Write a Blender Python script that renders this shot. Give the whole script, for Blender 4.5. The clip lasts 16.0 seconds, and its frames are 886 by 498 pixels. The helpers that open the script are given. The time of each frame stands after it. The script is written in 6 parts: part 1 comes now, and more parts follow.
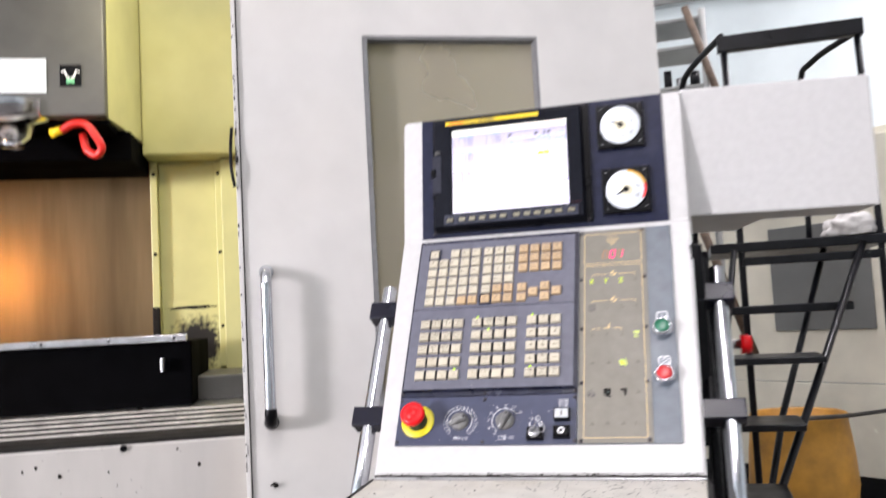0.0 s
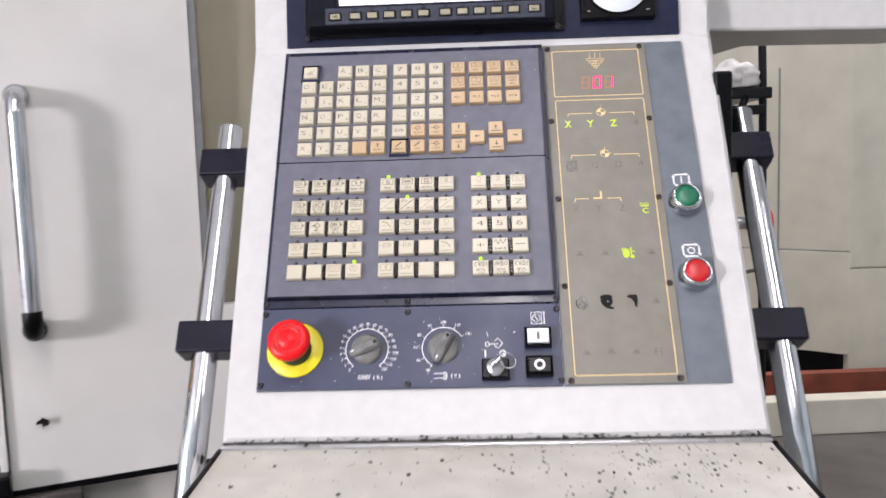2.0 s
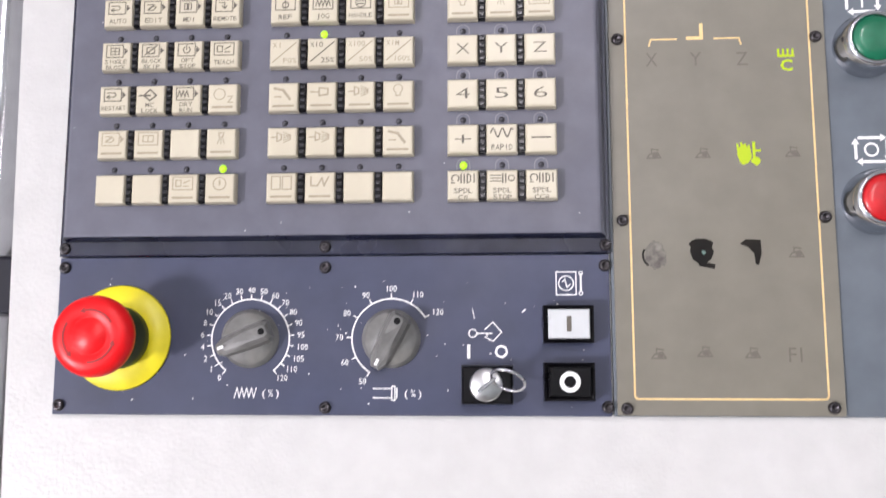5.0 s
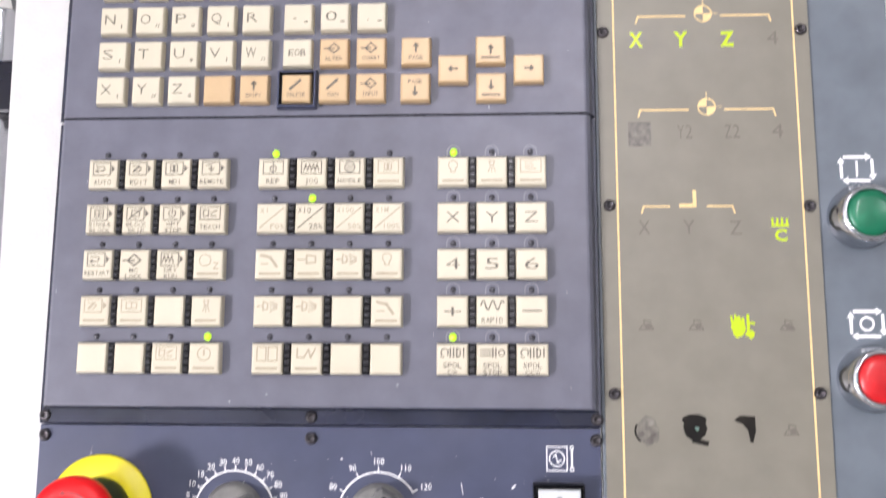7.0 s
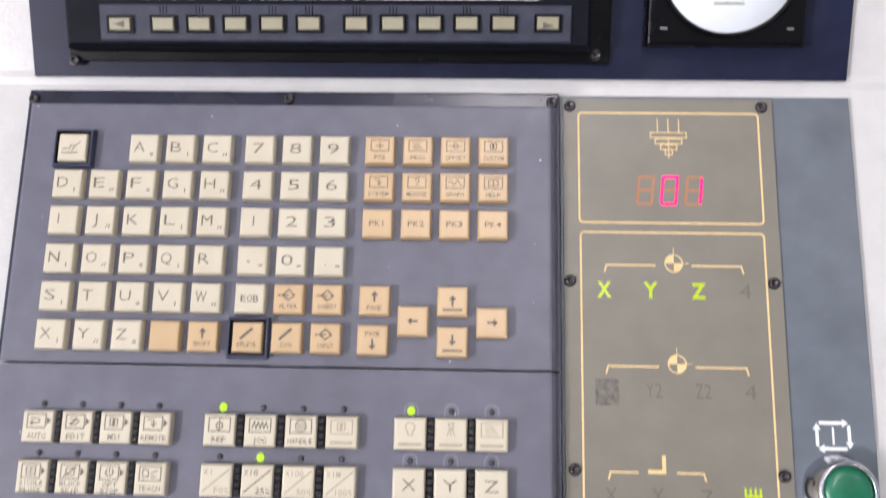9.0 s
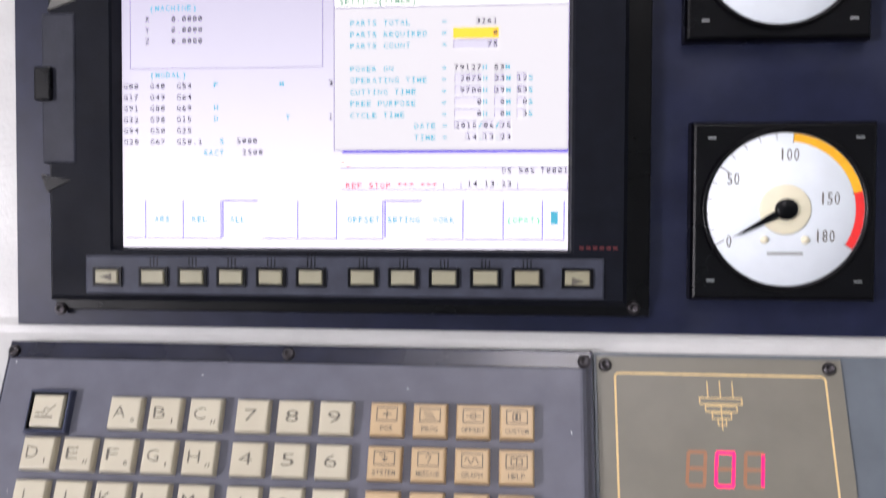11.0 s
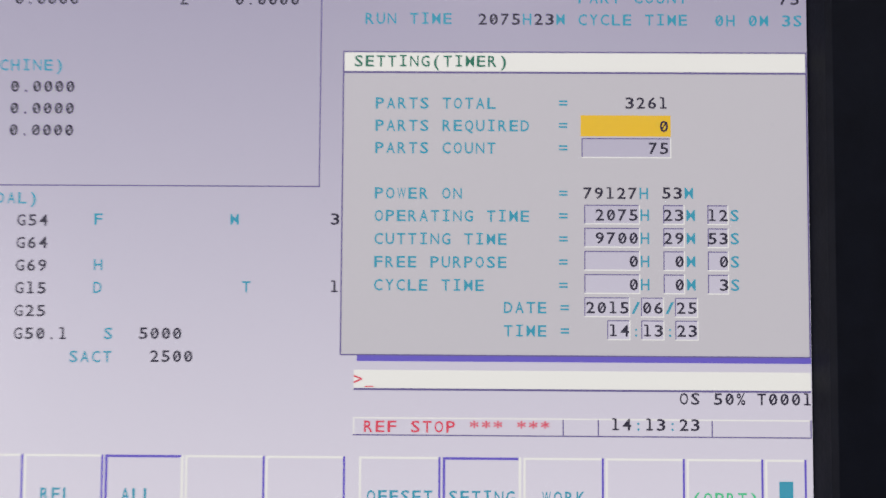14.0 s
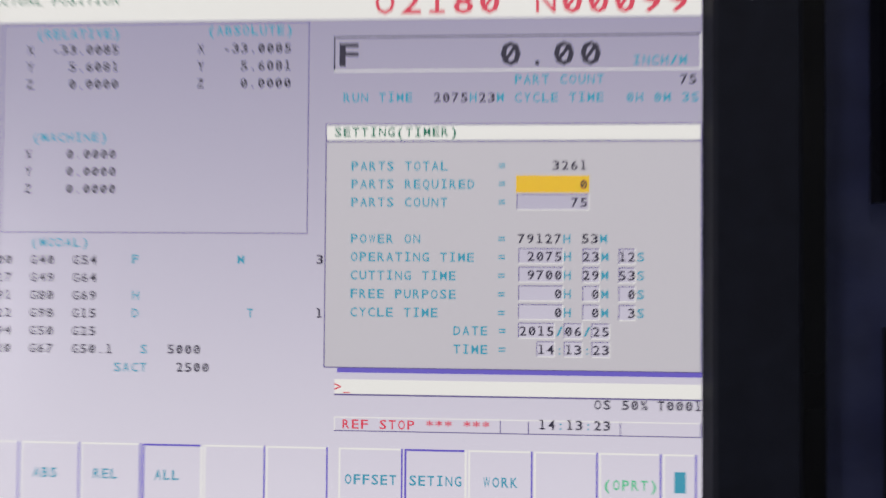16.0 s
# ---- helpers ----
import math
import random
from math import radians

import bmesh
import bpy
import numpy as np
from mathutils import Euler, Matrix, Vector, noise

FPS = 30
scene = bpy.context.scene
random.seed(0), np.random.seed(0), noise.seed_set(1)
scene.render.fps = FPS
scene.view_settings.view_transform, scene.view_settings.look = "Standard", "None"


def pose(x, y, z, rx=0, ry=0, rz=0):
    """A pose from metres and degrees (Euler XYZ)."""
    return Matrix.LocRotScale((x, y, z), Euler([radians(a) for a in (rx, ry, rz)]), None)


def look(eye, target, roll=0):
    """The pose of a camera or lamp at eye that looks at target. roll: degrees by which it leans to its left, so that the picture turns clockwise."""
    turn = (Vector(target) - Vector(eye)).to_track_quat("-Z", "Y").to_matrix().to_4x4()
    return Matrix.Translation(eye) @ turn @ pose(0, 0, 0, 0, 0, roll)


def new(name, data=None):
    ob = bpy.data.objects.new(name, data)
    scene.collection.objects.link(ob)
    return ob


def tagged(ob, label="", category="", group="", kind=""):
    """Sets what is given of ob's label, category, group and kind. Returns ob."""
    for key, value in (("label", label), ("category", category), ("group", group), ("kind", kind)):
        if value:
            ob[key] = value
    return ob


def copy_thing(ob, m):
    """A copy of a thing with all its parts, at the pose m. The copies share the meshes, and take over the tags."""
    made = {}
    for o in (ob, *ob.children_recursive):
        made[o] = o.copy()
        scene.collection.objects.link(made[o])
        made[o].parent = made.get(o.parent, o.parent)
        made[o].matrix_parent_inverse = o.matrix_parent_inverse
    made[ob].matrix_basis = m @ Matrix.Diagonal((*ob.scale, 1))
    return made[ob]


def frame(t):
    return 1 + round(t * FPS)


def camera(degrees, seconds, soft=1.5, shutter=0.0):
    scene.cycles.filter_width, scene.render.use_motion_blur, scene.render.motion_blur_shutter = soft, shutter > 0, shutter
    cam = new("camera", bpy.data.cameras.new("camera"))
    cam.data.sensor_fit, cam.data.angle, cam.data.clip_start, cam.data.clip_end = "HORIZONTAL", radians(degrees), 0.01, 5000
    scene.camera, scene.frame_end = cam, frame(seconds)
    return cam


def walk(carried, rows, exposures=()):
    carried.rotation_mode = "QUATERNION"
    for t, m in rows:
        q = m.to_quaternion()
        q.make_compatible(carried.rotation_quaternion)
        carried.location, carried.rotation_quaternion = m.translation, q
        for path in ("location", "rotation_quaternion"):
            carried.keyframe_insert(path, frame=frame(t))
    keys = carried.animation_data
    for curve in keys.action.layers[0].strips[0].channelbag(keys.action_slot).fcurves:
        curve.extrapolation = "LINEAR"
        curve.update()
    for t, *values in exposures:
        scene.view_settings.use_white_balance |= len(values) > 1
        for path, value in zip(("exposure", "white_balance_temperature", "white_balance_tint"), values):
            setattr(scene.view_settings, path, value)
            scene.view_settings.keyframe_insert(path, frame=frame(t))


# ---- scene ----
cam = camera(54.94, 16.0, shutter=0.7)
PATH = [
    (0, 0.4455, -1.3999, 1.1939, 94.48, 3.08, 16.36),
    (0.5, 0.3699, -1.2514, 1.1693, 92.48, 1.42, 16.43),
    (0.8, 0.3299, -1.1636, 1.1614, 92.25, 1.04, 15.05),
    (0.9, 0.3166, -1.1343, 1.1588, 91.32, 0.91, 14.83),
    (1, 0.3033, -1.1050, 1.1562, 88.56, 0.78, 14.06),
    (1.1, 0.2916, -1.0825, 1.1611, 87.51, 0.77, 13.10),
    (1.2, 0.2799, -1.0599, 1.1660, 86.37, 0.76, 12.19),
    (1.5, 0.2447, -0.9923, 1.1806, 84.43, 0.72, 8.80),
    (2, 0.1913, -0.8844, 1.2043, 84.00, 1.77, 2.46),
    (2.5, 0.2068, -0.7457, 1.2263, 78.16, 3.13, 5.39),
    (3, 0.2247, -0.6467, 1.2420, 73.33, 1.56, 8.98),
    (3.2, 0.2127, -0.6172, 1.2379, 68.71, 1.76, 9.22),
    (3.3, 0.2067, -0.6024, 1.2359, 66.02, 1.85, 8.96),
    (3.5, 0.1947, -0.5729, 1.2318, 65.47, 2.05, 4.75),
    (5.8, 0.2101, -0.4562, 1.2687, 66.70, 1.93, 2.52),
    (6, 0.2070, -0.4526, 1.2791, 65.98, 1.99, 2.31),
    (6.5, 0.2088, -0.4444, 1.2879, 67.02, 1.82, 2.90),
    (7, 0.2081, -0.4309, 1.3111, 67.41, 1.36, 2.83),
    (7.5, 0.2122, -0.4183, 1.3388, 67.80, 0.81, 2.55),
    (8, 0.2190, -0.4026, 1.3628, 68.41, 0.85, 2.29),
    (8.5, 0.2198, -0.3875, 1.3780, 69.39, 0.19, 2.46),
    (9, 0.2186, -0.3725, 1.4000, 70.77, -0.07, 2.15),
    (9.2, 0.2230, -0.3653, 1.4074, 71.18, 0.08, 2.44),
    (11.3, 0.2305, -0.2993, 1.4541, 81.72, 0.48, 5.39),
    (11.5, 0.2194, -0.2983, 1.4603, 82.91, 0.60, 4.48),
    (12, 0.2056, -0.2937, 1.4741, 84.84, 0.74, 5.29),
    (12.5, 0.1837, -0.2601, 1.4725, 85.63, -0.17, 4.96),
    (13, 0.1742, -0.1996, 1.4565, 87.86, -1.43, 4.29),
    (13.5, 0.1620, -0.1336, 1.4666, 84.95, -0.47, 2.69),
    (14, 0.1675, -0.1021, 1.4661, 84.39, -0.28, 0.50),
    (14.5, 0.1660, -0.0968, 1.4655, 83.65, -0.22, 0.06),
    (15, 0.1650, -0.0986, 1.4667, 83.45, -0.49, -0.28),
    (15.5, 0.1709, -0.1056, 1.4704, 83.11, -0.38, 0.15),
    (16, 0.1926, -0.1486, 1.4877, 82.83, 0.12, 3.64),
]
walk(cam, [(t, pose(*p)) for t, *p in PATH], exposures=[(0.0, -0.06), (2.0, -0.27), (3.0, -0.32), (6.0, -0.2), (7.0, -0.02), (8.0, -0.18), (9.0, -0.3), (11.3, -0.64), (12.0, -0.8), (12.6, -1.02), (13.4, -1.34), (14.2, -1.46), (16.0, -1.46)])

# ---- light ----
world = bpy.data.worlds.new("hall_air")
scene.world = world
world.use_nodes = True
world.node_tree.nodes["Background"].inputs[0].default_value = (0.95, 0.98, 1.0, 1)
world.node_tree.nodes["Background"].inputs[1].default_value = 0.12


def area_lamp(name, m, power, sx, sy, colour=(1, 1, 1)):
    data = bpy.data.lights.new(name, "AREA")
    data.shape, data.size, data.size_y, data.energy, data.color = "RECTANGLE", sx, sy, power, colour
    ob = new(name, data)
    ob.matrix_world = m
    return ob


TUBES = [(0.42, -2.3, 68), (0.42, -4.1, 68), (3.6, -2.6, 60), (-1.6, 2.6, 80), (2.0, 2.9, 140), (3.2, 5.6, 120)]
HALL_TOP = 4.7
for tx, ty, power in TUBES:
    area_lamp("tube_light", pose(tx, ty, HALL_TOP - 0.13), power, 0.35, 1.5, (1.0, 0.935, 0.99))
# daylight through the hall's window
area_lamp("window_light", look((-6.1, -6.85, 1.95), (0.2, 0.0, 1.2)), 1250, 1.15, 1.15, (0.99, 0.925, 1.0))
# work lamp inside the machine's enclosure
area_lamp("work_lamp", pose(0, 0, 0, 0, 0, 26.5) @ look((-0.50, 0.66, 2.15), (-0.62, 1.42, 1.35)), 3.6, 0.5, 0.1, (1.0, 0.9, 0.66))
area_lamp("lamp_bulb_light", pose(0, 0, 0, 0, 0, 26.5) @ look((-1.34, 0.70, 1.42), (-1.0, 1.45, 1.36)), 4.5, 0.16, 0.05, (1.0, 0.45, 0.1))

# ---- materials ----


def mat(name, base, rough=0.5, metal=0.0, grain=0.06, scale=40.0, bump=0.0, stains=0.0, stain=(0.1, 0.09, 0.07), stain_scale=4.0, coat=0.0, specks=0.0, speck_scale=60.0, emit=0.0, vary=0.0, spec=0.5, stretch=None):
    m = bpy.data.materials.new(name)
    m.use_nodes = True
    nt = m.node_tree
    b = nt.nodes["Principled BSDF"]
    b.inputs["Roughness"].default_value = rough
    b.inputs["Metallic"].default_value = metal
    b.inputs["Coat Weight"].default_value = coat
    b.inputs["Specular IOR Level"].default_value = spec
    tc = nt.nodes.new("ShaderNodeTexCoord")

    def noise_at(s, detail=4.0):
        n = nt.nodes.new("ShaderNodeTexNoise")
        n.inputs["Scale"].default_value = s
        n.inputs["Detail"].default_value = detail
        place = tc.outputs["Object"]
        if stretch:
            mp = nt.nodes.new("ShaderNodeMapping")
            mp.inputs["Scale"].default_value = stretch
            nt.links.new(place, mp.inputs["Vector"])
            place = mp.outputs["Vector"]
        nt.links.new(place, n.inputs["Vector"])
        return n.outputs["Fac"]

    def ramp(fac, lo, hi):
        r = nt.nodes.new("ShaderNodeMapRange")
        r.inputs["From Min"].default_value, r.inputs["From Max"].default_value = lo, hi
        nt.links.new(fac, r.inputs["Value"])
        return r.outputs["Result"]

    def mix(fac, a, c):
        x = nt.nodes.new("ShaderNodeMix")
        x.data_type = "RGBA"
        for sock, val in ((x.inputs["Factor"], fac), (x.inputs["A"], a), (x.inputs["B"], c)):
            if isinstance(val, bpy.types.NodeSocket):
                nt.links.new(val, sock)
            elif isinstance(val, tuple):
                sock.default_value = (*val, 1)
            else:
                sock.default_value = val
        return x.outputs["Result"]

    def times(fac, k):
        x = nt.nodes.new("ShaderNodeMath")
        x.operation = "MULTIPLY"
        nt.links.new(fac, x.inputs[0])
        x.inputs[1].default_value = k
        return x.outputs[0]

    dark = tuple(c * (1 - 2.2 * grain) for c in base)
    light = tuple(min(1, c * (1 + 1.2 * grain)) for c in base)
    fine = noise_at(scale)
    col = mix(ramp(fine, 0.3, 0.7), dark, light)
    if stains:
        col = mix(times(ramp(noise_at(stain_scale, 7), 0.52, 0.74), stains), col, stain)
    if specks:
        col = mix(times(ramp(noise_at(speck_scale, 3), 0.66, 0.71), specks), col, stain)
    if vary:
        info = nt.nodes.new("ShaderNodeObjectInfo")
        col = mix(times(info.outputs["Random"], vary), col, tuple(c * f for c, f in zip(base, (0.72, 0.66, 0.55))))
    nt.links.new(col, b.inputs["Base Color"])
    rr = ramp(noise_at(scale * 0.35 + 2), 0.25, 0.75)
    x = nt.nodes.new("ShaderNodeMapRange")
    x.inputs["To Min"].default_value, x.inputs["To Max"].default_value = max(0.02, rough - 0.07), min(1, rough + 0.09)
    nt.links.new(rr, x.inputs["Value"])
    nt.links.new(x.outputs["Result"], b.inputs["Roughness"])
    if bump:
        bp = nt.nodes.new("ShaderNodeBump")
        bp.inputs["Strength"].default_value = bump
        bp.inputs["Distance"].default_value = 0.0008
        nt.links.new(noise_at(scale * 6, 2), bp.inputs["Height"])
        nt.links.new(bp.outputs["Normal"], b.inputs["Normal"])
    if emit:
        b.inputs["Emission Color"].default_value = (*base, 1)
        b.inputs["Emission Strength"].default_value = emit
    return m


def ink(name, colour, rough=0.6):
    return mat(name, colour, rough, grain=0.04, scale=300)


WHITE = mat("white_powder_coat", (0.51, 0.507, 0.497), 0.38, grain=0.025, scale=70, bump=0.3, stains=0.1, stain=(0.5, 0.47, 0.42), stain_scale=5)
SHELF = mat("worn_cream_paint", (0.64, 0.615, 0.555), 0.45, grain=0.05, scale=30, bump=0.1, stains=0.35, stain=(0.5, 0.45, 0.34), stain_scale=9, specks=0.0)
CREAM = mat("machine_cream_paint", (0.57, 0.56, 0.535), 0.42, grain=0.03, scale=9, bump=0.08, stains=0.22, stain=(0.5, 0.46, 0.4), stain_scale=2.2)
CREAM2 = mat("old_cream_paint", (0.72, 0.69, 0.58), 0.5, grain=0.05, scale=6, stains=0.3, stain=(0.42, 0.38, 0.3), stain_scale=1.5)
SLATE = mat("slate_grey_plate", (0.042, 0.049, 0.09), 0.4, grain=0.06, scale=60, bump=0.05, stains=0.35, stain=(0.07, 0.072, 0.1), stain_scale=14, spec=0.4)
SLATE2 = mat("keyboard_grey", (0.112, 0.114, 0.146), 0.42, grain=0.06, scale=80, bump=0.06, stains=0.4, stain=(0.068, 0.066, 0.078), stain_scale=11, spec=0.4)
GREEN_GREY = mat("green_grey_plate", (0.112, 0.131, 0.152), 0.36, grain=0.06, scale=50, stains=0.5, stain=(0.05, 0.057, 0.07), stain_scale=16, spec=0.4)
NAVY = mat("dark_navy_plate", (0.0105, 0.013, 0.035), 0.36, grain=0.12, scale=70, bump=0.05, stains=0.5, stain=(0.032, 0.037, 0.066), stain_scale=18, spec=0.22)
OLIVE = mat("olive_overlay_film", (0.174, 0.163, 0.131), 0.4, grain=0.04, scale=60, stains=0.4, stain=(0.145, 0.134, 0.105), stain_scale=22, spec=0.4)
BEZEL = mat("charcoal_moulding", (0.0055, 0.0065, 0.011), 0.55, grain=0.1, scale=120, bump=0.1, spec=0.09)
BLACK = mat("black_plastic", (0.0014, 0.0014, 0.0024), 0.3, grain=0.1, scale=90, spec=0.18)
BLACKMETAL = mat("black_steel_paint", (0.005, 0.0055, 0.008), 0.33, grain=0.15, scale=30, stains=0.5, stain=(0.02, 0.02, 0.028), stain_scale=8, spec=0.3)
KEYCREAM = mat("cream_key_plastic", (0.52, 0.478, 0.37), 0.36, grain=0.04, scale=60, vary=0.14, stains=0.2, stain=(0.46, 0.4, 0.29), stain_scale=60)
KEYTAN = mat("tan_key_plastic", (0.49, 0.352, 0.2), 0.36, grain=0.05, scale=60, vary=0.15, stains=0.15, stain=(0.42, 0.28, 0.15), stain_scale=60)
SOFTKEY = mat("soft_key_plastic", (0.3, 0.285, 0.2), 0.45, grain=0.06, scale=80, vary=0.4)
INK_BLACK = ink("black_ink", (0.1, 0.088, 0.07))
INK_BROWN = ink("faded_brown_ink", (0.31, 0.265, 0.19))
INK_WHITE = ink("white_ink", (0.8, 0.8, 0.8))
INK_GOLD = ink("gold_ink", (0.72, 0.52, 0.24))
INK_DIM = ink("unlit_legend", (0.118, 0.106, 0.084))
RED = mat("red_button_plastic", (0.72, 0.004, 0.008), 0.36, grain=0.06, scale=60, spec=0.3)
YELLOW = mat("yellow_ring_plastic", (0.78, 0.68, 0.015), 0.4, grain=0.05, scale=80)
GREENLENS = mat("green_lens", (0.003, 0.13, 0.062), 0.33, grain=0.1, scale=100, coat=0.15)
REDLENS = mat("red_lens", (0.48, 0.006, 0.01), 0.33, grain=0.1, scale=100, coat=0.15)
CHROME = mat("chrome", (0.6, 0.61, 0.645), 0.16, metal=1.0, grain=0.04, scale=60)
STEEL = mat("brushed_steel", (0.6, 0.6, 0.61), 0.3, metal=1.0, grain=0.08, scale=50)
STAINLESS = mat("stained_stainless", (0.27, 0.19, 0.105), 0.36, metal=0.9, grain=0.05, scale=9, stains=0.6, stain=(0.05, 0.03, 0.014), stain_scale=1.6, stretch=(3.5, 3.5, 0.35))
GREYPAINT = mat("grey_cover_paint", (0.115, 0.113, 0.106), 0.42, metal=0.3, grain=0.06, scale=12, stains=0.4, stain=(0.1, 0.1, 0.095), stain_scale=3)
YELLOWGREEN = mat("yellow_green_paint", (0.57, 0.555, 0.25), 0.4, grain=0.04, scale=8, stains=0.35, stain=(0.52, 0.45, 0.16), stain_scale=2.5)
KNOBGREY = mat("knob_grey", (0.17, 0.17, 0.165), 0.34, grain=0.12, scale=120, stains=0.4, stain=(0.26, 0.25, 0.22), stain_scale=60)
WHITEBTN = mat("white_push_button", (0.5, 0.52, 0.53), 0.3, grain=0.03, scale=90, coat=0.3)
DIAL = mat("dial_face", (0.74, 0.79, 0.84), 0.35, grain=0.02, scale=80)
HUBCREAM = mat("hub_cream", (0.75, 0.7, 0.52), 0.4, grain=0.03, scale=80)
AMBER = ink("amber_ink", (0.85, 0.42, 0.01))
REDINK = ink("red_ink", (0.75, 0.02, 0.02))
LABELYELLOW = mat("yellow_label", (0.82, 0.6, 0.012), 0.4, grain=0.04, scale=60)
WALLPAINT = mat("pale_blue_wall", (0.72, 0.80, 0.81), 0.7, grain=0.05, scale=2, stains=0.2, stain=(0.58, 0.64, 0.63), stain_scale=1.0)
FLOORM = mat("oily_concrete", (0.12, 0.11, 0.1), 0.5, grain=0.2, scale=3, stains=0.6, stain=(0.05, 0.045, 0.04), stain_scale=1.2)
CEILM = mat("ceiling_paint", (0.7, 0.71, 0.7), 0.8, grain=0.05, scale=2)
ORANGE = mat("ochre_drum_paint", (0.5, 0.25, 0.035), 0.5, grain=0.12, scale=12, stains=0.7, stain=(0.12, 0.06, 0.02), stain_scale=4)
CLOTH = mat("white_rag", (0.72, 0.7, 0.68), 0.9, grain=0.1, scale=40, bump=0.4)
GREYPANEL = mat("grey_steel_panel", (0.3, 0.31, 0.3), 0.5, grain=0.06, scale=5, stains=0.3, stain=(0.22, 0.22, 0.2), stain_scale=2)
HOSERED = mat("red_hose", (0.6, 0.015, 0.01), 0.35, grain=0.08, scale=60)
REDBROWN = mat("red_brown_primer", (0.25, 0.06, 0.03), 0.6, grain=0.15, scale=8)
DARKPANEL = mat("dark_grey_panel", (0.15, 0.155, 0.15), 0.5, grain=0.06, scale=5, stains=0.3, stain=(0.11, 0.11, 0.1), stain_scale=2)
SILLM = mat("near_black_sill_steel", (0.016, 0.014, 0.012), 0.6, grain=0.2, scale=12, stains=0.7, stain=(0.03, 0.025, 0.02), stain_scale=6, spec=0.2)
RIBM = mat("worn_rib_steel", (0.72, 0.68, 0.62), 0.34, metal=0.9, grain=0.15, scale=20, stains=0.5, stain=(0.16, 0.14, 0.11), stain_scale=9)
LOWCREAM = mat("dirty_cream_paint", (0.45, 0.432, 0.4), 0.48, grain=0.05, scale=7, stains=0.5, stain=(0.36, 0.32, 0.27), stain_scale=3.5, stretch=(1.6, 1.6, 0.4))
GROOVE = mat("dark_groove", (0.03, 0.027, 0.022), 0.7, grain=0.2, scale=40)
GRIME = mat("black_grime", (0.01, 0.008, 0.006), 0.6, grain=0.3, scale=60, spec=0.2)
TUBE = mat("tube_glow", (1.0, 0.985, 0.95), 0.5, emit=6)


def glow(name, colour, strength):
    m = bpy.data.materials.new(name)
    m.use_nodes = True
    b = m.node_tree.nodes["Principled BSDF"]
    b.inputs["Base Color"].default_value = (0.02, 0.02, 0.02, 1)
    b.inputs["Roughness"].default_value = 0.22
    b.inputs["Emission Color"].default_value = (*colour, 1)
    b.inputs["Emission Strength"].default_value = strength
    return m


LED_ON = glow("lit_led", (0.62, 1.0, 0.02), 1.3)
LEGEND_ON = glow("lit_legend", (0.75, 0.95, 0.0), 1.0)
DIGIT_ON = glow("lit_digit", (1.0, 0.0, 0.16), 2.6)
DIGIT_OFF = ink("unlit_digit", (0.36, 0.16, 0.08))
SCREEN_LEVEL = 2.1


def lilac(name):
    """The screen's own ground: viewing-angle falloff painted in, weaker and bluer towards its top."""
    m = glow(name, (0.7, 0.67, 0.86), SCREEN_LEVEL)
    nt = m.node_tree
    tc, sep, rng, mix = (nt.nodes.new(k) for k in ("ShaderNodeTexCoord", "ShaderNodeSeparateXYZ", "ShaderNodeMapRange", "ShaderNodeMix"))
    mix.data_type = "RGBA"
    rng.inputs["From Min"].default_value, rng.inputs["From Max"].default_value = 0.04, 0.2
    mix.inputs["A"].default_value, mix.inputs["B"].default_value = (0.85, 0.80, 0.91, 1), (0.385, 0.35, 0.50, 1)
    nt.links.new(tc.outputs["Object"], sep.inputs[0])
    nt.links.new(sep.outputs["Y"], rng.inputs["Value"])
    nt.links.new(rng.outputs["Result"], mix.inputs["Factor"])
    nt.links.new(mix.outputs["Result"], nt.nodes["Principled BSDF"].inputs["Emission Color"])
    return m


SC_BASE = lilac("screen_lilac")
SC_GREY = glow("screen_grey", (0.65, 0.615, 0.665), SCREEN_LEVEL)
SC_WHITE = glow("screen_white", (0.98, 0.96, 0.92), SCREEN_LEVEL)
SC_BLACK = glow("screen_black_text", (0.03, 0.025, 0.05), SCREEN_LEVEL)
SC_CYAN = glow("screen_cyan_text", (0.05, 0.36, 0.51), SCREEN_LEVEL)
SC_RED = glow("screen_red_text", (0.80, 0.07, 0.12), SCREEN_LEVEL)
SC_GREEN = glow("screen_green_text", (0.10, 0.62, 0.30), SCREEN_LEVEL)
SC_DKGREEN = glow("screen_dark_green_text", (0.03, 0.20, 0.13), SCREEN_LEVEL)
SC_BLUE = glow("screen_blue_edge", (0.16, 0.12, 0.62), SCREEN_LEVEL)
SC_YELLOW = glow("screen_yellow_field", (0.95, 0.58, 0.03), SCREEN_LEVEL)
SC_LINE = glow("screen_dark_line", (0.16, 0.13, 0.32), SCREEN_LEVEL)

# ---- building helpers ----


def box(bm, x0, x1, y0, y1, z0, z1, bevel=0.0, mi=0, seg=2):
    """A box, its edges rounded by bevel, joined into bm."""
    t = bmesh.new()
    bmesh.ops.create_cube(t, size=1)
    bmesh.ops.transform(t, matrix=Matrix.Translation(((x0 + x1) / 2, (y0 + y1) / 2, (z0 + z1) / 2)) @ Matrix.Diagonal((x1 - x0, y1 - y0, z1 - z0, 1)), verts=t.verts)
    if bevel:
        bmesh.ops.bevel(t, geom=t.edges[:], offset=bevel, segments=seg, affect="EDGES", profile=0.5)
    return join(bm, t, mi)


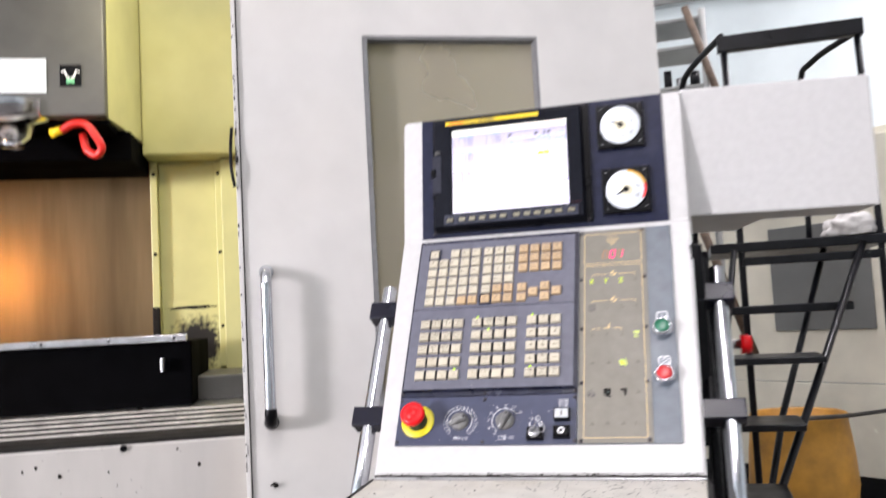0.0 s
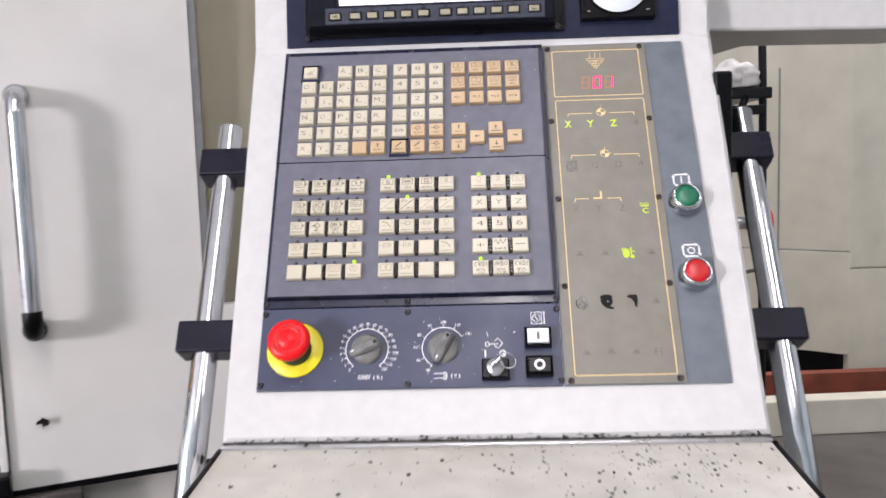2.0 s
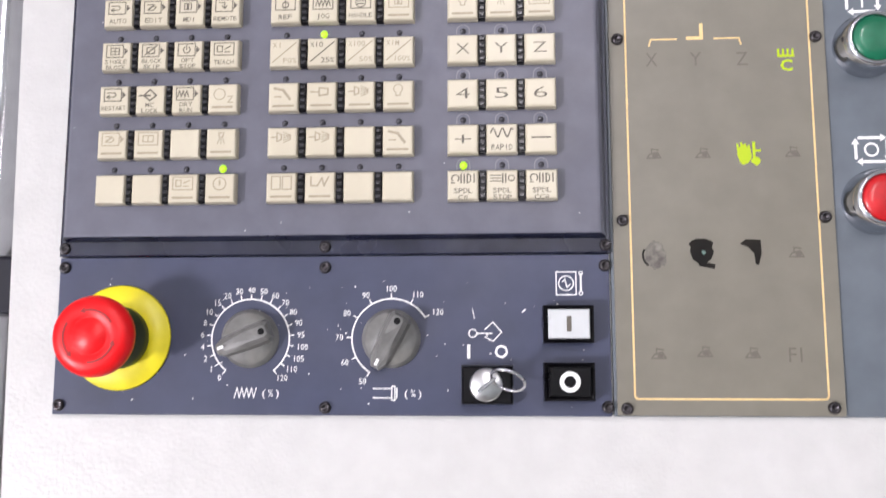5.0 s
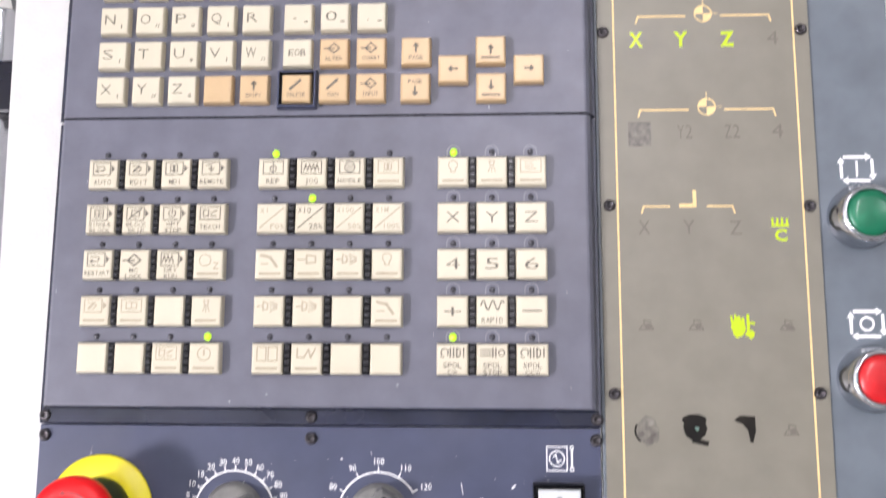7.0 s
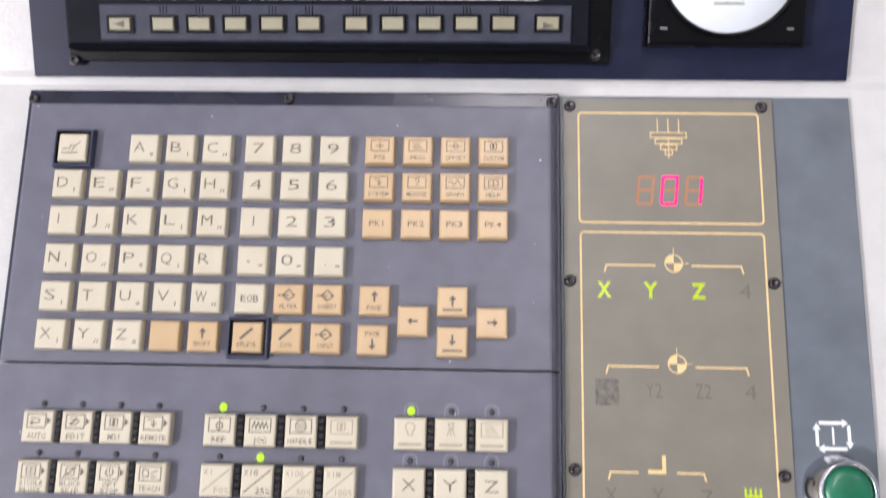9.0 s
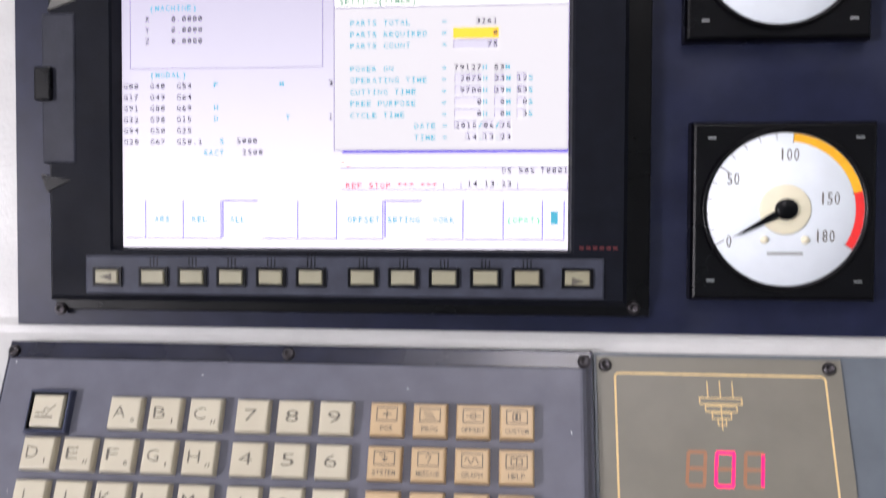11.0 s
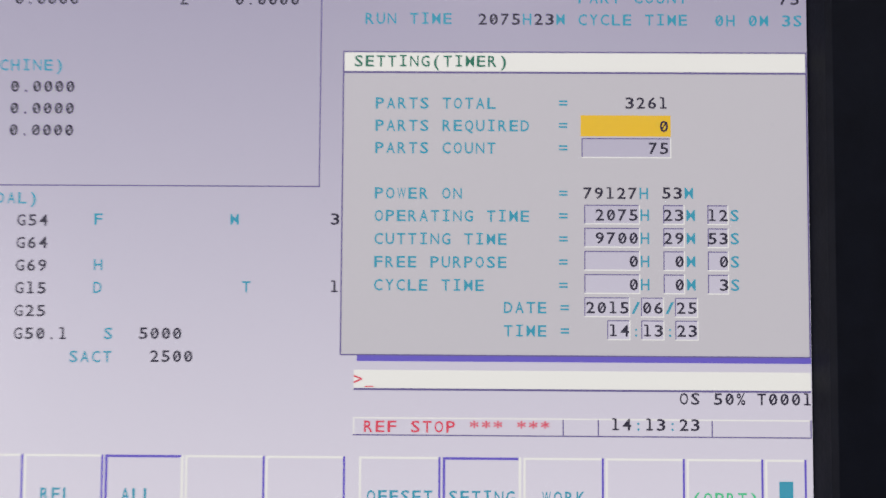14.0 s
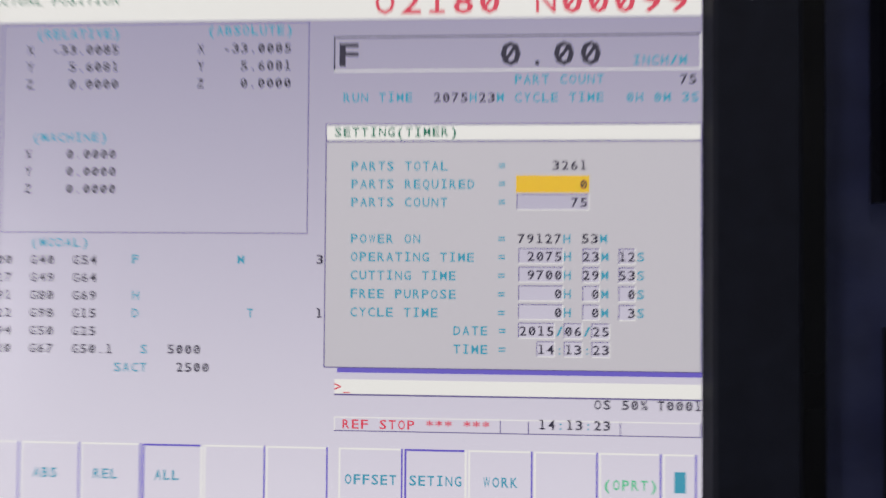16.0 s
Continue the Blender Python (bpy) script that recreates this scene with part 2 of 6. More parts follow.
def join(bm, t, mi=0, m=None):
    """Adds the mesh t to bm, moved by m, in material slot mi (None keeps its own)."""
    vs = [bm.verts.new(m @ v.co if m else v.co) for v in t.verts]
    t.verts.index_update()
    for f in t.faces:
        nf = bm.faces.new([vs[v.index] for v in f.verts])
        nf.material_index = f.material_index if mi is None else mi
        nf.smooth = f.smooth
    t.free()
    return bm


def cyl(bm, a, b, r0, r1=None, n=24, mi=0, caps=True, smooth=True):
    """A cylinder or cone from a to b."""
    a, b = Vector(a), Vector(b)
    t = bmesh.new()
    bmesh.ops.create_cone(t, cap_ends=caps, segments=n, radius1=r0, radius2=r0 if r1 is None else r1, depth=(b - a).length)
    for f in t.faces:
        f.smooth = smooth and len(f.verts) == 4
    q = (b - a).to_track_quat("Z", "Y").to_matrix().to_4x4()
    return join(bm, t, mi, Matrix.Translation((a + b) / 2) @ q)


def lathe(bm, profile, n=32, mi=0, m=None):
    """A turned shape about z from (radius, height) pairs."""
    t = bmesh.new()
    rings = []
    for r, h in profile:
        rings.append([t.verts.new((r * math.cos(2 * math.pi * k / n), r * math.sin(2 * math.pi * k / n), h)) for k in range(n)] if r > 1e-6 else [t.verts.new((0, 0, h))])
    for lo, hi in zip(rings, rings[1:]):
        for k in range(n):
            j = (k + 1) % n
            if len(lo) == 1 and len(hi) > 1:
                f = t.faces.new((lo[0], hi[k], hi[j]))
            elif len(hi) == 1 and len(lo) > 1:
                f = t.faces.new((lo[k], lo[j], hi[0]))
            elif len(lo) > 1:
                f = t.faces.new((lo[k], lo[j], hi[j], hi[k]))
            else:
                continue
            f.smooth = True
    return join(bm, t, mi, m)


def tube(bm, points, r, n=12, mi=0):
    """A round bar or hose through points."""
    pts = [Vector(p) for p in points]
    rings = []
    side = None
    for k, p in enumerate(pts):
        d = (pts[min(k + 1, len(pts) - 1)] - pts[max(k - 1, 0)]).normalized()
        if side is None:
            side = d.orthogonal().normalized()
        side = (side - d * side.dot(d)).normalized()
        up = d.cross(side)
        rings.append([bm.verts.new(p + r * (math.cos(2 * math.pi * j / n) * side + math.sin(2 * math.pi * j / n) * up)) for j in range(n)])
    for lo, hi in zip(rings, rings[1:]):
        for j in range(n):
            f = bm.faces.new((lo[j], lo[(j + 1) % n], hi[(j + 1) % n], hi[j]))
            f.smooth, f.material_index = True, mi
    for ring in (rings[0][::-1], rings[-1]):
        bm.faces.new(ring).material_index = mi
    return bm


def arc(points, steps=6):
    """Points of a smooth line through the given ones."""
    pts = [Vector(p) for p in points]
    out = []
    for k in range(len(pts) - 1):
        p0, p1, p2, p3 = pts[max(k - 1, 0)], pts[k], pts[k + 1], pts[min(k + 2, len(pts) - 1)]
        for s in range(steps):
            u = s / steps
            out.append(0.5 * (2 * p1 + (p2 - p0) * u + (2 * p0 - 5 * p1 + 4 * p2 - p3) * u * u + (3 * p1 - p0 - 3 * p2 + p3) * u ** 3))
    return out + [pts[-1]]


def prism(bm, outline, h0, h1, mi=0, bevel=0.0):
    """An outline in x, y pulled from height h0 to h1."""
    t = bmesh.new()
    lo = [t.verts.new((x, y, h0)) for x, y in outline]
    hi = [t.verts.new((x, y, h1)) for x, y in outline]
    n = len(outline)
    t.faces.new(lo[::-1])
    t.faces.new(hi)
    for k in range(n):
        t.faces.new((lo[k], lo[(k + 1) % n], hi[(k + 1) % n], hi[k]))
    bmesh.ops.recalc_face_normals(t, faces=t.faces)
    if bevel:
        bmesh.ops.bevel(t, geom=t.edges[:], offset=bevel, segments=2, affect="EDGES")
    return join(bm, t, mi)


def part(name, bm, material, parent=None, label="", m=None):
    """Links a bmesh as one mesh object under a thing or a part."""
    me = bpy.data.meshes.new(name)
    bm.to_mesh(me)
    bm.free()
    for one in material if isinstance(material, (list, tuple)) else [material]:
        me.materials.append(one)
    ob = new(name, me)
    if parent is not None:
        ob.parent = parent
    if m is not None:
        ob.matrix_basis = m
    return tagged(ob, label)


def shared(name, me, parent, m):
    ob = new(name, me)
    ob.parent = parent
    ob.matrix_basis = m
    return ob


def thing(name, m, label, category, group="", kind=""):
    ob = new(name)
    ob.matrix_basis = m
    return tagged(ob, label, category, group, kind)


GLYPHS = {}


def glyph(ch, bold=0.0):
    """Triangles of a letter, about 1 high, its left edge at 0, and its width."""
    bold = bold * 0.25 if ch in "MWN" else bold
    if (ch, bold) not in GLYPHS:
        cu = bpy.data.curves.new("letter", "FONT")
        cu.body, cu.size, cu.resolution_u, cu.offset = ch, 1.37, 2, bold
        ob = bpy.data.objects.new("letter", cu)
        me = ob.to_mesh()
        vs = [(v.co.x, v.co.y) for v in me.vertices]
        fs = [tuple(p.vertices) for p in me.polygons]
        x0 = min((v[0] for v in vs), default=0)
        GLYPHS[ch, bold] = ([(x - x0, y) for x, y in vs], fs, max((v[0] for v in vs), default=0) - x0)
        ob.to_mesh_clear()
        bpy.data.objects.remove(ob)
        bpy.data.curves.remove(cu)
    return GLYPHS[ch, bold]


def write(bm, text, x, y, w, h, z=0.0, mi=0, wide=0.78, turn=0.0, bold=0.0, serif=False):
    """Evenly spaced letters, w wide and h high in all, from the left bottom corner x, y."""
    cell = w / max(1, len(text))
    c, s = math.cos(turn), math.sin(turn)
    for k, ch in enumerate(text):
        if ch == " ":
            continue
        vs, fs, gw = glyph(ch, bold)
        narrow = ch in ".,:'I1|-=" and gw < 0.4
        sx = min(h, cell * wide / max(gw, 0.02)) if narrow else cell * wide / gw
        sx = min(sx, 1.25 * h) if ch in "J()" else sx
        off = cell * k + (cell - gw * sx) / 2
        made = []
        for vx, vy in vs:
            px, py = off + vx * sx, vy * h
            made.append(bm.verts.new((x + c * px - s * py, y + s * px + c * py, z)))
        for f in fs:
            try:
                bm.faces.new([made[i] for i in f]).material_index = mi
            except ValueError:
                pass
        if serif and ch in "1I":
            mid, t = x + cell * (k + 0.5), 0.13 * h
            rect(bm, mid - 0.3 * cell, mid + 0.3 * cell, y, y + t, z + 0.00001, mi)
            rect(bm, mid - 0.3 * cell, mid + (0.3 * cell if ch == "I" else 0), y + h - t, y + h, z + 0.00001, mi)
    return bm


def rect(bm, x0, x1, y0, y1, z=0.0, mi=0):
    f = bm.faces.new([bm.verts.new(p) for p in ((x0, y0, z), (x1, y0, z), (x1, y1, z), (x0, y1, z))])
    f.material_index = mi
    return bm


def stroke(bm, points, w, z=0.0, mi=0, closed=False):
    """A flat line of width w through points in x, y."""
    pts = [Vector(p) for p in points]
    if closed:
        pts.append(pts[0])
    for a, b in zip(pts, pts[1:]):
        d = (b - a)
        if d.length < 1e-9:
            continue
        d = d.normalized() * w / 2
        n = Vector((-d.y, d.x))
        f = bm.faces.new([bm.verts.new((p.x, p.y, z)) for p in (a - d - n, b + d - n, b + d + n, a - d + n)])
        f.material_index = mi
        z += 0.00002
    return bm


def ring(bm, x, y, r, w, z=0.0, mi=0, a0=0.0, a1=360.0, n=40):
    """A flat ring or part of one."""
    k = max(3, int(n * abs(a1 - a0) / 360))
    vs = []
    for j in range(k + 1):
        a = math.radians(a0 + (a1 - a0) * j / k)
        vs.append([bm.verts.new((x + q * math.cos(a), y + q * math.sin(a), z)) for q in (max(0.00001, r - w / 2), r + w / 2)])
    for p, q in zip(vs, vs[1:]):
        f = bm.faces.new((p[0], q[0], q[1], p[1]) if a1 < a0 else (p[0], p[1], q[1], q[0]))
        f.material_index = mi
    return bm


def blob(bm, x, y, rx, ry, z=0.0, mi=0, seed=0, n=18, rough=0.35):
    """A flat patch with an uneven rim."""
    rnd = random.Random(seed)
    vs = [bm.verts.new((x + rx * (1 + rough * rnd.uniform(-1, 1)) * math.cos(2 * math.pi * k / n), y + ry * (1 + rough * rnd.uniform(-1, 1)) * math.sin(2 * math.pi * k / n), z)) for k in range(n)]
    mid = bm.verts.new((x, y, z))
    for k in range(n):
        bm.faces.new((mid, vs[k], vs[(k + 1) % n])).material_index = mi
    return bm


# Frames of the pendant's two panels: x across, y up the panel, z out of it; and of the machine.
LEAN_BACK = 31.0
LOW = pose(0, 0, 1.18, -LEAN_BACK) @ pose(0, 0, 0, 90)
HINGE = 0.1817
UPP = pose(0, 0, 1.18, -LEAN_BACK) @ pose(0, 0, HINGE, 22.56) @ pose(0, 0, 0, 90)
MACH = pose(0, 0, 0, 0, 0, 26.5)
mm = 0.001
# ---- the hall ----
bm = bmesh.new()
box(bm, -7, 8, -7, 9, -0.2, 0.0)
tagged(part("floor", bm, FLOORM), "dark oily concrete workshop floor", "floor", kind="structure")
bm = bmesh.new()
box(bm, -7, 8, -7, 9, HALL_TOP, HALL_TOP + 0.2)
tagged(part("ceiling", bm, CEILM), "plain painted workshop ceiling", "ceiling", kind="structure")
bm = bmesh.new()
for x0, x1, z0, z1 in ((-7, -6.95, 0, HALL_TOP), (-5.25, 8, 0, HALL_TOP), (-6.95, -5.25, 0, 1.1), (-6.95, -5.25, 2.8, HALL_TOP)):
    box(bm, x0, x1, -7.2, -7.0, z0, z1)
tagged(part("wall_south", bm, WALLPAINT), "pale blue-white workshop wall with a window", "wall", kind="structure")
win = thing("window_1", pose(-6.1, -7.1, 1.95), "white steel-framed workshop window", "window", kind="structure")
bm = bmesh.new()
for x0, x1, z0, z1 in ((-0.85, -0.79, -0.85, 0.85), (0.79, 0.85, -0.85, 0.85), (-0.79, 0.79, -0.85, -0.79), (-0.79, 0.79, 0.79, 0.85), (-0.02, 0.02, -0.79, 0.79)):
    box(bm, x0, x1, -0.04, 0.04, z0, z1, 0.005)
part("window_frame", bm, CEILM, win)
for x in (-0.405, 0.405):
    bm = bmesh.new()
    box(bm, x - 0.385, x + 0.385, -0.004, 0.004, -0.79, 0.79)
    part("pane", bm, glow("bright_daylight", (0.95, 0.98, 1.0), 2.0), win, "frosted daylit pane")
for wname, dims in (("wall_north", (-7, 8, 7.4, 7.6)), ("wall_west", (-7.2, -7, -7, 7.4)), ("wall_east", (8, 8.2, -7, 7.4))):
    bm = bmesh.new()
    box(bm, dims[0], dims[1], dims[2], dims[3], 0, HALL_TOP)
    tagged(part(wname, bm, WALLPAINT), "pale blue-white painted workshop wall", "wall", kind="structure")
bm = bmesh.new()
tube(bm, [(-6.9, 7.1, 4.42), (0, 7.1, 4.40), (7.9, 7.1, 4.38)], 0.09)
tube(bm, [(-6.9, 7.2, 4.20), (0, 7.2, 4.19), (7.9, 7.2, 4.18)], 0.035, mi=1)
tagged(part("pipe_run", bm, [CEILM, GREYPANEL]), "pale overhead service pipes along the wall", "pipe", kind="structure")

fix = thing("ceiling_light", pose(*TUBES[0][:2], HALL_TOP), "white fluorescent ceiling light with two lit tubes", "ceiling light", "ceiling lights")
bm = bmesh.new()
prism(bm, [(-0.2, 0.0), (-0.11, -0.06), (0.11, -0.06), (0.2, 0.0)], -0.78, 0.78)
part("housing", bm, CEILM, fix, m=pose(0, 0, 0, 90))
for sx in (-0.08, 0.08):
    bm = bmesh.new()
    cyl(bm, (sx, -0.74, -0.09), (sx, 0.74, -0.09), 0.016, n=12)
    part("tube", bm, TUBE, fix, "lit white tube")
for tx, ty, power in TUBES[1:]:
    copy_thing(fix, pose(tx, ty, HALL_TOP))

# ---- the machining centre ----
mc = thing("machining_center", MACH, "large cream machining centre with its sliding door half open", "machine tool")
bm = bmesh.new()
box(bm, -2.6, 0.66, 0.425, 0.47, 0.12, 0.965, 0.006)
part("front_panel", bm, LOWCREAM, mc, "chipped cream lower front panel")
bm = bmesh.new()
box(bm, -2.6, -0.227, 0.385, 0.424, 0.14, 0.762, 0.004)
part("kick_plate", bm, mat("dark_brown_plate", (0.05, 0.04, 0.037), 0.5, grain=0.1, scale=10, stains=0.5, stain=(0.05, 0.04, 0.035), stain_scale=4), mc, "dark brown steel plate")
bm = bmesh.new()
box(bm, -2.6, 0.66, 0.47, 2.6, 0.05, 0.12)
box(bm, -2.6, 0.66, 2.5, 2.6, 0.12, 2.6)
box(bm, -2.6, -2.5, 0.47, 2.5, 0.12, 2.6)
box(bm, 0.6, 0.66, 0.47, 2.5, 0.12, 2.6, 0.004)
box(bm, -2.6, 0.66, 0.47, 0.55, 2.2, 2.6, 0.004)
part("enclosure", bm, CREAM, mc)
# ribbed sill: near-black base under bright ribs
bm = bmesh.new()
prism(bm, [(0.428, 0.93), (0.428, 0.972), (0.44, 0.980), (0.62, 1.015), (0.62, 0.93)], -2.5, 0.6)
SILLTURN = Matrix(((0, 0, 1, 0), (1, 0, 0, 0), (0, 1, 0, 0), (0, 0, 0, 1)))
for k in range(5):
    y = 0.466 + k * 0.034
    z = 0.9845 + k * 0.0066
    rib = prism(bmesh.new(), [(y, z), (y + 0.001, z + 0.0042), (y + 0.004, z + 0.0048), (y + 0.006, z + 0.001)], -2.5, 0.6)
    part("sill_rib", rib, RIBM, mc, m=SILLTURN)
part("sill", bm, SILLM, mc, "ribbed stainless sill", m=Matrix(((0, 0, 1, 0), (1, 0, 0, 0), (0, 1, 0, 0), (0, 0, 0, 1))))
bm = bmesh.new()
box(bm, -2.5, 0.6, 0.62, 2.5, 0.95, 1.0)
part("inner_floor", bm, STEEL, mc, "grimy steel chip floor")
bm = bmesh.new()
box(bm, -2.5, -0.655, 1.45, 1.47, 1.0, 2.5)
part("back_sheet", bm, STAINLESS, mc, "brown-stained stainless back sheet")
# yellow-green interior panels
bm = bmesh.new()
box(bm, -0.66, 0.6, 1.44, 1.5, 1.0, 2.5, 0.003)
for x0, x1, y0, z0, z1 in ((-0.655, -0.632, 1.40, 1.07, 1.74), (-0.452, -0.43, 1.40, 1.07, 1.74), (-0.632, -0.452, 1.425, 1.11, 1.735), (-0.43, -0.37, 1.36, 1.0, 1.74)):
    part("panel_strip", box(bmesh.new(), x0, x1, y0, 1.44, z0, z1, 0.003), YELLOWGREEN, mc)
part("inner_panel", bm, YELLOWGREEN, mc, "yellow-green painted inner panel")
bm = bmesh.new()
box(bm, -0.66, -0.37, 1.3, 1.44, 1.745, 2.5, 0.006)
part("upper_cover", bm, YELLOWGREEN, mc, "yellow-green painted upper cover")
for z in (1.20, 1.44, 1.70):
    for x in (-0.644, -0.441):
        part("screw", lathe(bmesh.new(), [(0.0055, 0), (0.0055, 0.003), (0.003, 0.005), (0, 0.005)], 10), BLACK, mc, m=pose(x, 1.40, z, 90))
bm = bmesh.new()
box(bm, -0.655, -0.632, 1.385, 1.399, 1.07, 1.27, 0.004)
part("grime_patch", bm, GRIME, mc, "black oily grime")
def oil_stain():
    """Paint that a black oil splash covers, dense in its middle and speckled at its rim."""
    m = mat("oil_splashed_paint", (0.57, 0.555, 0.25), 0.45, grain=0.04, scale=8)
    nt = m.node_tree
    bsdf = nt.nodes["Principled BSDF"]
    paint = bsdf.inputs["Base Color"].links[0].from_socket
    tc, far, cloud, add, edge, mix = (nt.nodes.new(k) for k in ("ShaderNodeTexCoord", "ShaderNodeVectorMath", "ShaderNodeTexNoise", "ShaderNodeMath", "ShaderNodeMapRange", "ShaderNodeMix"))
    far.operation, add.operation, mix.data_type = "LENGTH", "MULTIPLY_ADD", "RGBA"
    cloud.inputs["Scale"].default_value, cloud.inputs["Detail"].default_value = 55, 6
    add.inputs[1].default_value = 8.5
    edge.inputs["From Min"].default_value, edge.inputs["From Max"].default_value = 1.32, 0.98
    mix.inputs["B"].default_value = (0.012, 0.01, 0.008, 1)
    nt.links.new(tc.outputs["Object"], far.inputs[0])
    nt.links.new(tc.outputs["Object"], cloud.inputs["Vector"])
    nt.links.new(far.outputs["Value"], add.inputs[0])
    nt.links.new(cloud.outputs["Fac"], add.inputs[2])
    nt.links.new(add.outputs[0], edge.inputs["Value"])
    nt.links.new(edge.outputs["Result"], mix.inputs["Factor"])
    nt.links.new(paint, mix.inputs["A"])
    nt.links.new(mix.outputs["Result"], bsdf.inputs["Base Color"])
    return m


bm = bmesh.new()
box(bm, -0.09, 0.069, -0.002, 0.0, -0.10, 0.14)
part("splashed_sheet", bm, oil_stain(), mc, "yellow-green sheet with a black oil splash", m=pose(-0.522, 1.4235, 1.15))
bm = bmesh.new()
blob(bm, -0.54, 1.265, 0.075, 0.005, 0, 0, 35, 26, 0.4)
part("grime_patch", bm, GRIME, mc, "black oily streak", m=pose(0, 1.4205, 0, 90))
bm = bmesh.new()
box(bm, -0.50, -0.1, 0.98, 1.36, 1.0, 1.065, 0.004)
part("step_block", bm, GREYPAINT, mc, "grey oily step block")
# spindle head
COVER_BLACK = mat("black_cover", (0.0015, 0.0015, 0.002), 0.85, grain=0.2, scale=20, spec=0.03)
bm = bmesh.new()
box(bm, -1.5, -0.697, 0.95, 0.99, 1.785, 2.55, 0.006)
part("head_cover", bm, GREYPAINT, mc, "dull grey sheet-metal head cover")
bm = bmesh.new()
prism(bm, [(-0.72, 0.99), (-0.697, 0.99), (-0.66, 1.30), (-0.72, 1.30)], 1.787, 2.55)
part("head_side", bm, YELLOWGREEN, mc, "yellow-green side of the head")
# The underside takes the same near-black as the way cover.
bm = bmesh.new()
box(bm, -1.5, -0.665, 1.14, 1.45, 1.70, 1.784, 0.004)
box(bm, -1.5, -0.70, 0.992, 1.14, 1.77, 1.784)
part("head_underside", bm, COVER_BLACK, mc, "near-black underside of the head")
bm = bmesh.new()
rect(bm, -1.1, -0.846, 1.848, 1.942)
part("label_plate", bm, DIAL, mc, "blank white label plate", m=pose(0, 0.947, 0, 90) )
bm = bmesh.new()
box(bm, -0.812, -0.757, 1.866, 1.925, 0, 0.003, 0.001)
stroke(bm, [(-0.806, 1.905), (-0.799, 1.908), (-0.794, 1.893), (-0.788, 1.889)], 0.0045, 0.0034, 2)
stroke(bm, [(-0.763, 1.905), (-0.770, 1.908), (-0.775, 1.893), (-0.781, 1.889)], 0.0045, 0.0034, 2)
rect(bm, -0.795, -0.774, 1.874, 1.887, 0.0034, 1)
part("warning_sign", bm, [BLACK, ink("sign_green", (0.15, 0.5, 0.25)), INK_WHITE], mc, "small black sign with a green mark", m=pose(0, 0.949, 0, 90))
bm = bmesh.new()
lathe(bm, [(0, -0.085), (0.03, -0.085), (0.034, -0.07), (0.05, -0.06), (0.06, -0.03), (0.115, -0.02), (0.115, 0.03)], 36)
part("spindle_nose", bm, CHROME, mc, "bright steel spindle nose", m=pose(-0.955, 1.02, 1.80))
bm = bmesh.new()
tube(bm, arc([(-0.815, 0.975, 1.752), (-0.785, 0.965, 1.766), (-0.752, 0.96, 1.764), (-0.728, 0.96, 1.735), (-0.712, 0.965, 1.70), (-0.728, 0.975, 1.682), (-0.755, 0.985, 1.70), (-0.768, 1.0, 1.745)]), 0.011)
part("coolant_hose", bm, HOSERED, mc, "red coolant hose")
bm = bmesh.new()
cyl(bm, (-0.845, 0.985, 1.746), (-0.813, 0.975, 1.753), 0.013, 0.010)
part("hose_fitting", bm, LABELYELLOW, mc)
# table with its black cover
bm = bmesh.new()
box(bm, -1.9, -0.48, 0.85, 1.30, 1.0, 1.165, 0.004)
part("way_cover", bm, COVER_BLACK, mc, "black table way cover")
bm = bmesh.new()
box(bm, -1.9, -0.49, 0.835, 0.86, 1.167, 1.183, 0.002)
for k in range(8):
    cyl(bm, (-0.52 - 0.16 * k, 0.834, 1.175), (-0.52 - 0.16 * k, 0.832, 1.175), 0.004, n=8, mi=1)
part("cover_strip", bm, [STEEL, BLACK], mc, "bright steel edge strip")
bm = bmesh.new()
box(bm, -0.556, -0.546, 0.825, 0.85, 1.09, 1.125, 0.003)
part("latch", bm, STEEL, mc)
# sliding door
door = part("sliding_door", bmesh.new(), CREAM, mc, "cream sliding door with a tall window")
bm = bmesh.new()
WX0, WX1, WZ0, WZ1 = -0.045, 0.36, 1.0, 1.825
for x0, x1, z0, z1 in ((-0.327, WX0, 0.77, 2.45), (WX1, 0.655, 0.77, 2.45), (WX0, WX1, 0.77, WZ0), (WX0, WX1, WZ1, 2.45)):
    box(bm, x0, x1, 0.40, 0.423, z0, z1)
bmesh.ops.remove_doubles(bm, verts=bm.verts, dist=1e-5)
bm.to_mesh(door.data)
bm.free()
bm = bmesh.new()
for x0, x1, z0, z1 in ((WX0 - 0.001, WX0 + 0.012, WZ0, WZ1), (WX1 - 0.006, WX1 + 0.001, WZ0, WZ1), (WX0, WX1, WZ1 - 0.008, WZ1 + 0.001)):
    box(bm, x0, x1, 0.4012, 0.44, z0, z1, 0.001)
part("window_frame", bm, mat("dull_grey_rubber", (0.17, 0.172, 0.175), 0.6, grain=0.08, scale=60), door, "grey rubber window surround")
bm = bmesh.new()
box(bm, WX0 + 0.012, WX1 - 0.006, 0.43, 0.436, WZ0, WZ1 - 0.008)
PANE = mat("scratched_window", (0.42, 0.39, 0.31), 0.22, grain=0.05, scale=2, stains=0.0)
PANE.node_tree.nodes["Principled BSDF"].inputs["Transmission Weight"].default_value = 0.45
part("pane", bm, PANE, door, "hazy scratched window pane")
bm = bmesh.new()
